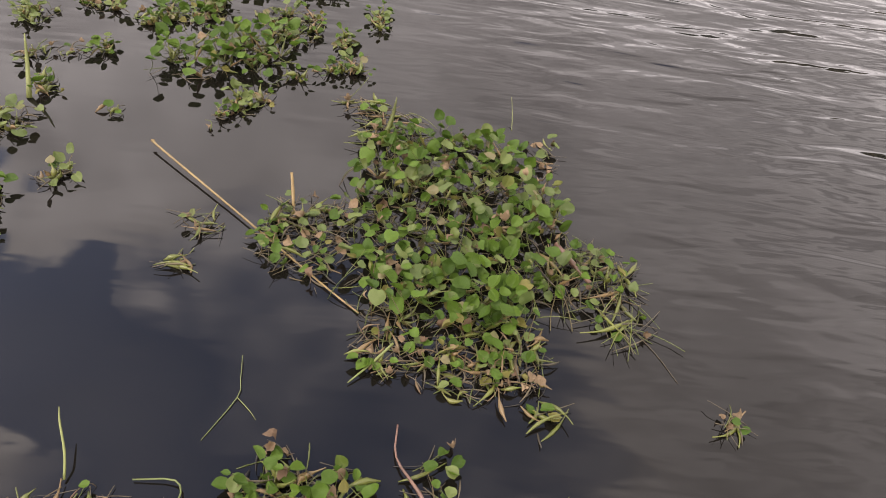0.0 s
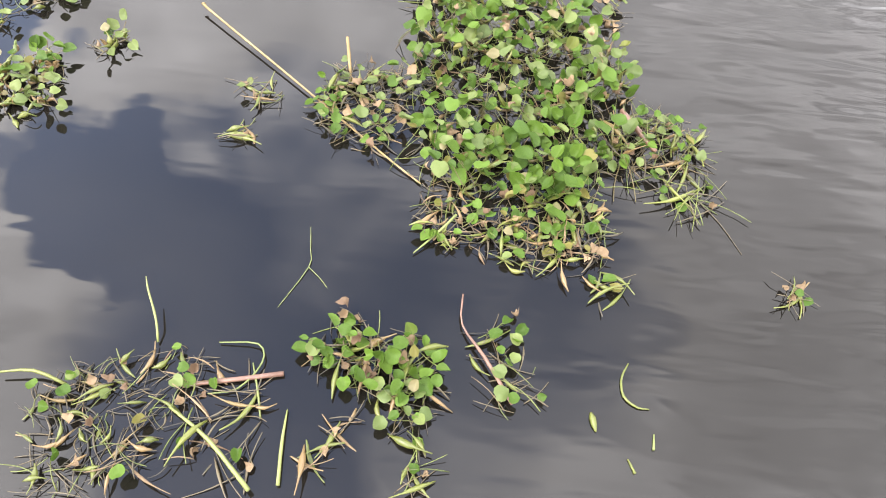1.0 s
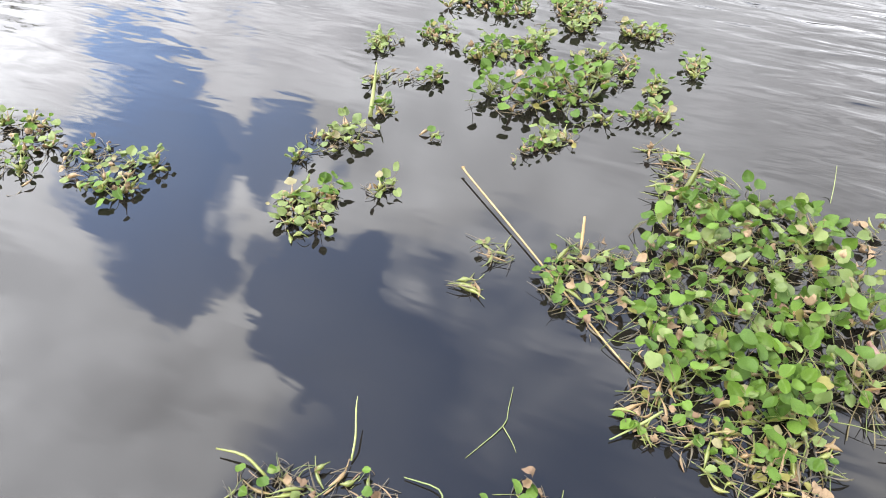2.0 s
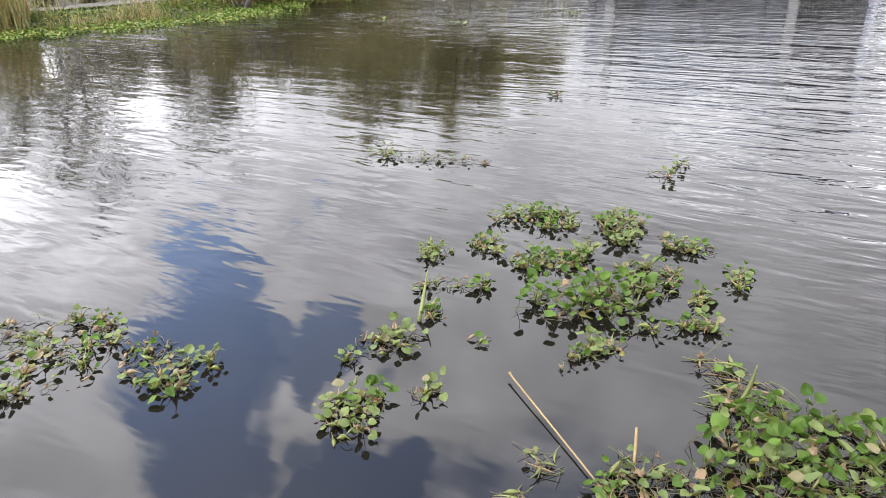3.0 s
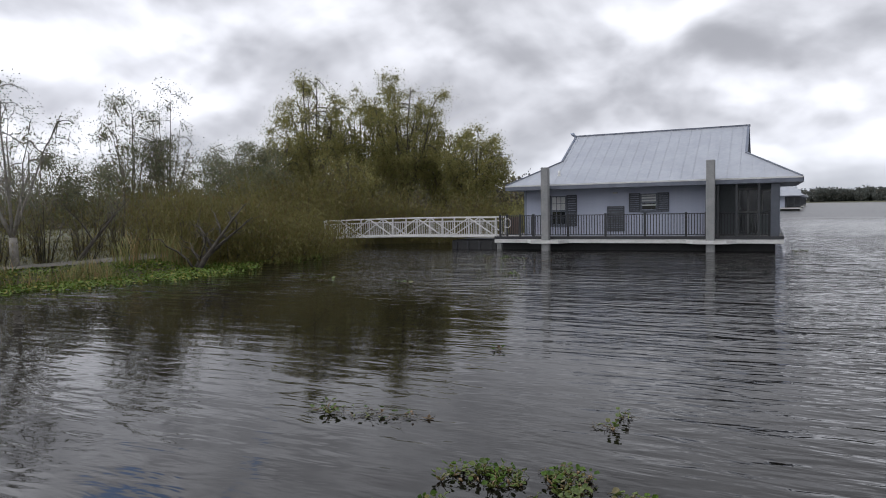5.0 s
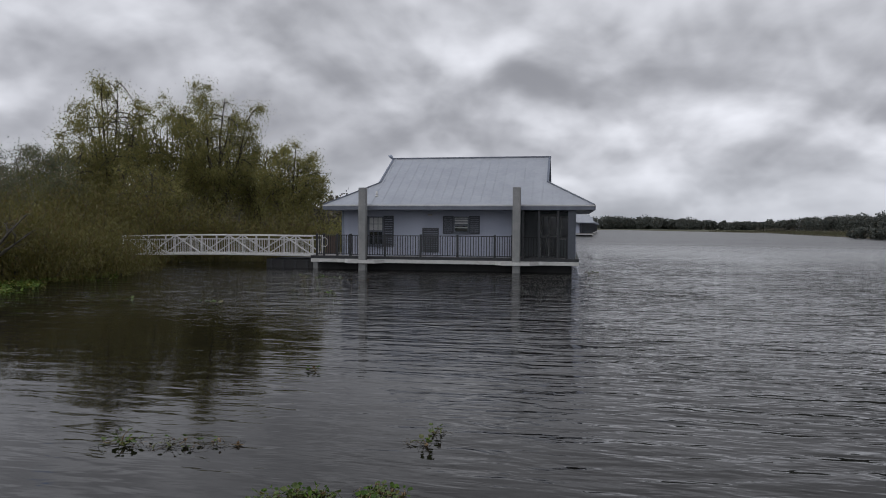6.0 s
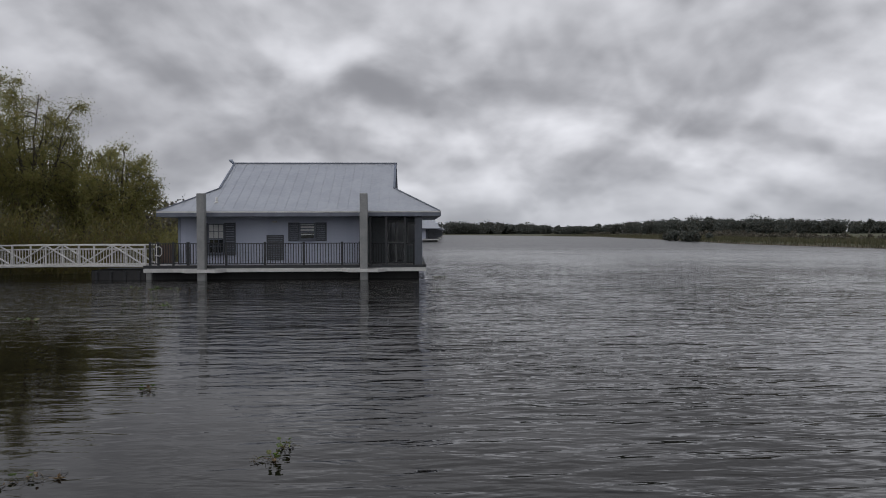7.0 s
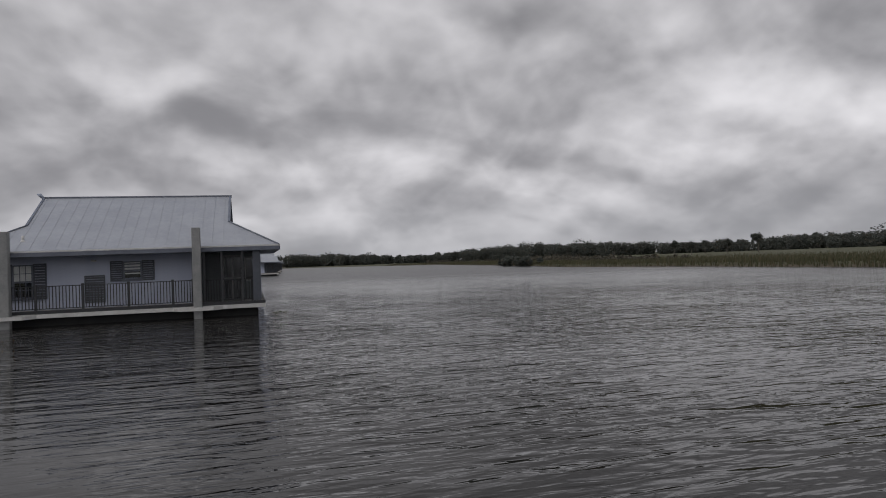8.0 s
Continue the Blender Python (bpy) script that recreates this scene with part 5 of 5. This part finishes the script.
plant("stalk_heap", [(-0.73, 0.86), (-0.55, 0.93), (-0.47, 0.75), (-0.46, 0.55), (-0.68, 0.46), (-0.78, 0.56)], 14, leaves=3, dead=5, bulbs=5, rot=24, stalks=6, browns=5, height=(0.01, 0.04), size=(0.03, 0.045), length=(0.06, 0.18),
      label="loose brown and green stalks spread on dark water")
plant("hyacinth_fragment", [(1.13, 1.47), (1.21, 1.43), (1.27, 1.35), (1.17, 1.33)], 15, leaves=2, dead=3, bulbs=3, rot=5, stalks=3, height=(0.01, 0.05), size=(0.03, 0.045), label="small floating sprig with a withered leaf")
plant("hyacinth_fragment", [(-0.93, 2.11), (-0.79, 2.14), (-0.73, 2.02), (-0.86, 1.98)], 16, pale=2, dead=3, bulbs=5, rot=8, stalks=4, height=(0.01, 0.05), size=(0.03, 0.045), label="small yellowish floating sprig")
plant("hyacinth_fragment", [(-0.90, 1.84), (-0.82, 1.88), (-0.80, 1.80), (-0.88, 1.78)], 17, dead=1, bulbs=5, rot=4, stalks=3, height=(0.01, 0.03), size=(0.03, 0.04), label="small yellowish floating sprig")
FAR = dict(height=(0.015, 0.05), size=(0.03, 0.058), gap=0.05, reach=0.07, arms=(6, 11), upright=0.7, pale_share=0.6, bladder=0.65, length=(0.04, 0.10), thick=1.25)
plant("hyacinth_patch", [(-3.83, 1.94), (-3.44, 1.99), (-3.26, 1.91), (-3.13, 1.59), (-3.09, 1.49), (-3.23, 1.20), (-3.82, 1.11), (-4.24, 1.54)], 18, leaves=5, pale=6, dead=16, bulbs=26, rosettes=16, rot=110, stalks=70, label="sparse floating patch of yellow-green hyacinths", **FAR)
plant("hyacinth_patch", [(-3.18, 1.77), (-3.19, 2.00), (-3.07, 1.99), (-2.80, 1.94), (-2.58, 1.70), (-2.65, 1.64), (-2.95, 1.62)], 19, leaves=2, pale=3, dead=9, bulbs=14, rosettes=6, rot=50, stalks=34, label="sparse floating patch of yellow-green hyacinths", **FAR)
plant("hyacinth_patch", [(-2.72, 1.98), (-2.66, 2.01), (-2.56, 1.90), (-2.62, 1.89)], 20, leaves=1, bulbs=1, rosettes=1, rot=3, label="small yellow-green hyacinth afloat on dark water", **FAR)
plant("hyacinth_patch", [(-2.06, 2.29), (-2.13, 2.47), (-2.02, 2.68), (-1.88, 2.70), (-1.79, 2.74), (-1.80, 2.56), (-1.89, 2.43), (-1.96, 2.29)], 21, leaves=2, pale=1, dead=3, bulbs=5, rosettes=4, rot=26, stalks=20, label="yellow-green hyacinth with an upright stalk", **FAR)
plant("hyacinth_patch", [(-1.93, 1.98), (-1.93, 2.15), (-1.71, 2.17), (-1.62, 2.06), (-1.60, 1.90), (-1.56, 1.78), (-1.66, 1.73), (-1.80, 1.85)], 22, leaves=3, pale=3, dead=5, bulbs=6, rosettes=8, rot=24, stalks=10, label="yellow-green hyacinth rosettes in a cluster", **FAR)
plant("hyacinth_patch", [(-1.60, 2.24), (-1.51, 2.35), (-1.44, 2.29), (-1.53, 2.14)], 23, leaves=1, pale=1, bulbs=3, rosettes=2, rot=10, label="small yellow-green hyacinth afloat on dark water", **FAR)
plant("hyacinth_patch", [(-2.37, 3.54), (-2.39, 3.79), (-2.20, 3.75), (-2.16, 3.60)], 24, leaves=1, pale=1, bulbs=3, rosettes=4, rot=12, stalks=8, label="small yellow-green hyacinth afloat on dark water", **FAR)
plant("hyacinth_patch", [(-2.20, 3.18), (-2.05, 3.34), (-1.78, 3.40), (-1.72, 3.31), (-1.95, 3.23), (-2.15, 3.13)], 25, leaves=1, pale=1, dead=3, bulbs=3, rosettes=3, rot=18, stalks=10, label="sparse row of yellowish hyacinth stalks", **FAR)
plant("hyacinth_patch", [(-2.15, 3.86), (-2.09, 4.05), (-1.93, 4.03), (-1.85, 3.83), (-2.05, 3.79)], 26, leaves=1, pale=2, dead=3, bulbs=4, rosettes=4, rot=18, stalks=10, label="sparse floating patch of yellow-green hyacinths", **FAR)
plant("hyacinth_patch", [(-2.22, 4.38), (-2.00, 4.76), (-1.62, 4.71), (-1.59, 4.50), (-1.91, 4.34)], 27, leaves=6, pale=4, bulbs=5, rosettes=15, rot=18, stalks=20, label="green hyacinth clump floating in open water", **FAR)
plant("hyacinth_patch", [(-1.55, 4.81), (-1.33, 4.98), (-1.09, 4.73), (-1.09, 4.35), (-1.26, 4.37)], 28, leaves=2, pale=4, dead=10, bulbs=8, rosettes=13, rot=34, stalks=20, label="yellow and brown hyacinth clump floating in open water", **FAR)
plant("hyacinth_patch", [(-0.99, 4.66), (-0.82, 4.59), (-0.58, 4.58), (-0.57, 4.44), (-0.83, 4.38)], 29, leaves=1, pale=2, dead=4, bulbs=5, rosettes=4, rot=22, stalks=10, label="sparse floating patch of yellow-green hyacinths", **FAR)
GREEN = [(-1.43, 3.12), (-1.51, 3.45), (-1.31, 3.69), (-0.89, 3.74), (-0.79, 3.46), (-0.92, 3.29), (-1.25, 3.10)]
plant("hyacinth_mat", GREEN, 30, leaves=22, pale=4, dead=2, bulbs=8, rot=24, stalks=16, height=(0.06, 0.14), size=(0.045, 0.075), gap=0.05, tilt=35, rosettes=18, reach=0.13, upright=0.75, pale_share=0.1, label="bright green hyacinth clump with upright leaves")
plant("hyacinth_patch", [(-1.78, 3.80), (-1.68, 4.01), (-1.37, 4.15), (-1.26, 3.90), (-1.46, 3.75), (-1.69, 3.66)], 31, leaves=4, pale=4, dead=8, bulbs=10, rosettes=10, rot=50, stalks=26, label="yellow-green hyacinths around the bright green clump", **FAR)
plant("hyacinth_patch", [(-1.15, 4.02), (-1.02, 4.14), (-0.72, 4.07), (-0.65, 3.79), (-0.76, 3.66), (-1.07, 3.93)], 32, leaves=2, pale=2, dead=10, bulbs=9, rosettes=6, rot=48, stalks=30, label="brown and yellow stalks around the bright green clump", **FAR)
plant("hyacinth_patch", [(-1.02, 2.70), (-1.00, 2.97), (-0.79, 3.10), (-0.81, 2.96), (-1.00, 2.82)], 33, leaves=2, pale=1, dead=3, bulbs=3, rosettes=4, rot=18, stalks=12, label="small yellow-green hyacinth afloat on dark water", **FAR)
plant("hyacinth_patch", [(-0.44, 4.13), (-0.38, 4.29), (-0.26, 4.14), (-0.32, 3.98)], 34, leaves=1, pale=1, bulbs=3, rosettes=3, rot=8, label="small yellow-green hyacinth afloat on dark water", **FAR)
plant("hyacinth_patch", [(-0.59, 3.74), (-0.57, 3.90), (-0.49, 3.87), (-0.49, 3.70)], 36, leaves=1, pale=1, dead=1, bulbs=4, rosettes=3, rot=6, stalks=3, label="small yellow-green hyacinth afloat on dark water", **FAR)
plant("hyacinth_patch", [(-0.84, 3.16), (-0.65, 3.38), (-0.36, 3.45), (-0.41, 3.60), (-0.61, 3.47), (-0.84, 3.25)], 37, leaves=1, pale=1, dead=4, bulbs=4, rosettes=5, rot=16, stalks=10, label="yellow-green swollen stalks beside the bright green clump", **FAR)
plant("hyacinth_patch", [(-1.91, 2.86), (-1.90, 3.04), (-1.84, 2.97), (-1.85, 2.86)], 38, leaves=1, pale=1, dead=1, bulbs=4, rosettes=2, rot=4, stalks=2, label="small yellow-green hyacinth afloat on dark water", **FAR)
plant("hyacinth_patch", [(-1.44, 3.97), (-1.50, 4.41), (-1.36, 4.31), (-1.32, 3.91)], 39, leaves=1, pale=1, dead=2, bulbs=4, rosettes=3, rot=10, stalks=6, label="yellow and brown hyacinth stalks in open water", **FAR)
plant("hyacinth_fragment", [(-1.55, 2.80), (-1.45, 2.83), (-1.44, 2.74)], 35, leaves=2, bulbs=3, rot=3, label="tiny green floating sprig", **FAR)
# thin lines of plants on the open water
for i, poly in enumerate([[(-4.28, 5.40), (-3.82, 5.72), (-2.97, 5.80), (-2.88, 5.61), (-3.52, 5.41)], [(-1.28, 6.43), (-1.09, 6.45), (-1.10, 6.28), (-1.24, 6.30)], [(-1.44, 6.06), (-1.20, 6.08), (-1.21, 5.95), (-1.45, 5.93)], [(-3.62, 8.84), (-3.37, 8.88), (-3.38, 8.71)], [(-12.24, 16.02), (-11.19, 16.09), (-11.26, 15.77)], [(-9.60, 16.08), (-8.63, 16.22), (-8.71, 15.77)], [(-7.74, 18.95), (-6.57, 19.00), (-6.64, 18.53)], [(-10.54, 24.98), (-6.96, 23.75), (-7.00, 23.46), (-10.41, 24.54)], [(0.75, 29.9), (1.35, 30.4), (1.35, 29.9)]]):
    k = (60, 12, 12, 8, 18, 20, 26, 70, 24)[i]
    plant("hyacinth_patch", poly, 60 + i, leaves=k // 9, pale=k // 9, dead=k // 8, bulbs=k // 9, rot=k, browns=k // 6, rosettes=max(1, k // 16), reach=0.08 if i < 4 else 0.12, height=(0.02, 0.07), size=(0.035, 0.06) if i < 4 else (0.06, 0.1), gap=0.03, pale_share=0.6, label="thin line of floating hyacinths on open water")


# ---------------------------------------------------------------- sticks, twigs and loose stalks
def rod(name, points, radii, mat, label, category, sides=8):
    thin = {"stalk": 0.75, "twig": 0.6, "stick": 0.7, "stem": 0.75}.get(name, 1.0)
    # round off the bends
    p = [Vector(q) for q in points]
    p = [2 * p[0] - p[1]] + p + [2 * p[-1] - p[-2]]
    line, thick = [], []
    for i in range(1, len(p) - 2):
        for t in (0.0, 0.33, 0.67) if i < len(p) - 3 else (0.0, 0.33, 0.67, 1.0):
            line.append(0.5 * (2 * p[i] + (p[i + 1] - p[i - 1]) * t + (2 * p[i - 1] - 5 * p[i] + 4 * p[i + 1] - p[i + 2]) * t * t + (3 * p[i] - p[i - 1] - 3 * p[i + 1] + p[i + 2]) * t**3))
            thick.append(thin * (radii[i - 1] * (1 - t) + radii[i] * t))
    v, f = tube(line, thick, sides)
    return tagged(mesh_ob(name, v, f, mat, None, True), label, category)


rod("cane", [(-1.198, 2.550, 0.035), (-1.169, 2.519, 0.033), (-0.730, 2.167, 0.02), (-0.295, 1.810, 0.012), (-0.131, 1.686, 0.006)], [0.0075, 0.0046, 0.0042, 0.0038, 0.003], CANE, "long dry yellow cane leaning out of the mat", "cane")
rod("cane", [(0.622, 2.135, 0.07), (0.687, 2.038, 0.06), (0.752, 1.951, 0.045)], [0.010, 0.011, 0.009], REDWOOD, "short reddish stick lying across the stalks", "stick")
rod("stick", [(-0.735, 0.802, 0.01), (-0.592, 0.837, 0.012), (-0.450, 0.876, 0.01)], [0.010, 0.011, 0.012], REDWOOD, "wet reddish stick floating by the stalk heap", "stick")
rod("stem", [(0.065, 1.217, 0.03), (0.072, 1.110, 0.02), (0.149, 1.001, 0.03), (0.244, 0.861, 0.02)], [0.004, 0.004, 0.008, 0.009], REDWOOD, "reddish brown bent stem floating among leaves", "stem")
rod("twig", [(-0.484, 1.424, 0.02), (-0.467, 1.336, 0.012), (-0.459, 1.267, 0.006), (-0.524, 1.104, 0.002)], [0.002, 0.0025, 0.003, 0.002], DULL, "thin forked green twig floating on the water", "twig", 5)
rod("twig", [(-0.459, 1.267, 0.006), (-0.410, 1.226, 0.004), (-0.382, 1.196, 0.002)], [0.0025, 0.002, 0.0015], DULL, "side shoot of a floating twig", "twig", 5)
rod("stalk", [(-0.853, 0.930, 0.01), (-0.870, 0.991, 0.05), (-0.907, 1.063, 0.09), (-0.925, 1.104, 0.1)], [0.005, 0.005, 0.004, 0.002], DULL, "thin dull stalk standing up from the heap", "stalk", 5)
rod("stalk", [(-1.269, 0.766, 0.03), (-1.165, 0.783, 0.035), (-1.063, 0.759, 0.02)], [0.004, 0.007, 0.007], BULB, "curved green stalk lying out from the heap", "stalk", 6)
rod("stalk", [(-0.747, 0.729, 0.02), (-0.607, 0.645, 0.03), (-0.459, 0.522, 0.03)], [0.005, 0.008, 0.009], DULL, "straight green stalk lying across the heap", "stalk", 6)
rod("stalk", [(-0.413, 0.767, 0.01), (-0.405, 0.668, 0.015), (-0.389, 0.549, 0.01)], [0.003, 0.007, 0.008], DULL, "yellow-green stalk floating upright in line", "stalk", 6)
rod("stalk", [(-0.669, 0.953, 0.01), (-0.548, 0.959, 0.02), (-0.520, 0.899, 0.02), (-0.573, 0.812, 0.01), (-0.655, 0.785, 0.01)], [0.003, 0.004, 0.004, 0.004, 0.003], DULL, "looped thin green stalk beside the heap", "stalk", 5)
rod("stalk", [(-0.550, 0.899, 0.01), (-0.512, 0.810, 0.012), (-0.484, 0.730, 0.008)], [0.003, 0.005, 0.004], DULL, "thin green stalk beside the heap", "stalk", 5)
rod("stalk", [(0.607, 1.050, 0.004), (0.582, 0.993, 0.004), (0.586, 0.935, 0.005), (0.624, 0.905, 0.005), (0.663, 0.903, 0.003)], [0.003, 0.005, 0.006, 0.005, 0.003], BULB, "curled pale stalk floating alone", "stalk", 6)
rod("bladder", [(0.483, 0.871, 0.004), (0.488, 0.852, 0.006), (0.492, 0.832, 0.006), (0.497, 0.813, 0.003)], [0.004, 0.011, 0.009, 0.003], BULB, "single swollen green bladder afloat", "stalk", 7)
rod("stalk", [(0.671, 0.826, 0.003), (0.666, 0.778, 0.004)], [0.003, 0.006], DULL, "short green stalk afloat", "stalk", 6)
rod("stalk", [(0.588, 0.742, 0.003), (0.607, 0.702, 0.004)], [0.003, 0.006], BULB, "short yellow-green stalk afloat", "stalk", 6)
rod("reed_stalk", [(-1.904, 2.817, 0.0), (-1.924, 2.918, 0.14), (-1.925, 2.966, 0.26)], [0.014, 0.009, 0.003], DULL, "upright pale green leaf stalk over a hyacinth", "stalk", 6)
rod("reed_stalk", [(-0.182, 2.791, 0.0), (-0.147, 2.851, 0.12), (-0.133, 2.883, 0.22)], [0.018, 0.011, 0.003], BULB, "upright yellow-green stalk behind the mat", "stalk", 6)
rod("twig", [(0.464, 3.067, 0.0), (0.462, 3.156, 0.04), (0.450, 3.243, 0.1)], [0.003, 0.004, 0.002], DULL, "thin green twig standing in the water", "twig", 5)
rod("reed_stalk", [(-0.491, 2.229, 0.0), (-0.507, 2.297, 0.05), (-0.523, 2.355, 0.1)], [0.006, 0.008, 0.006], CANE, "short dry pale stem standing in the tangle", "stalk", 6)
rod("twig", [(0.883, 1.795, 0.004), (0.976, 1.668, 0.003), (1.041, 1.533, 0.002)], [0.003, 0.003, 0.002], ROT, "thin pale root trailing in the water", "twig", 5)
rod("stalk", [(0.014, 1.527, 0.05), (-0.038, 1.462, 0.03), (-0.119, 1.369, 0.01)], [0.006, 0.007, 0.003], DULL, "green leaf stalk pointing out of the fringe", "stalk", 6)
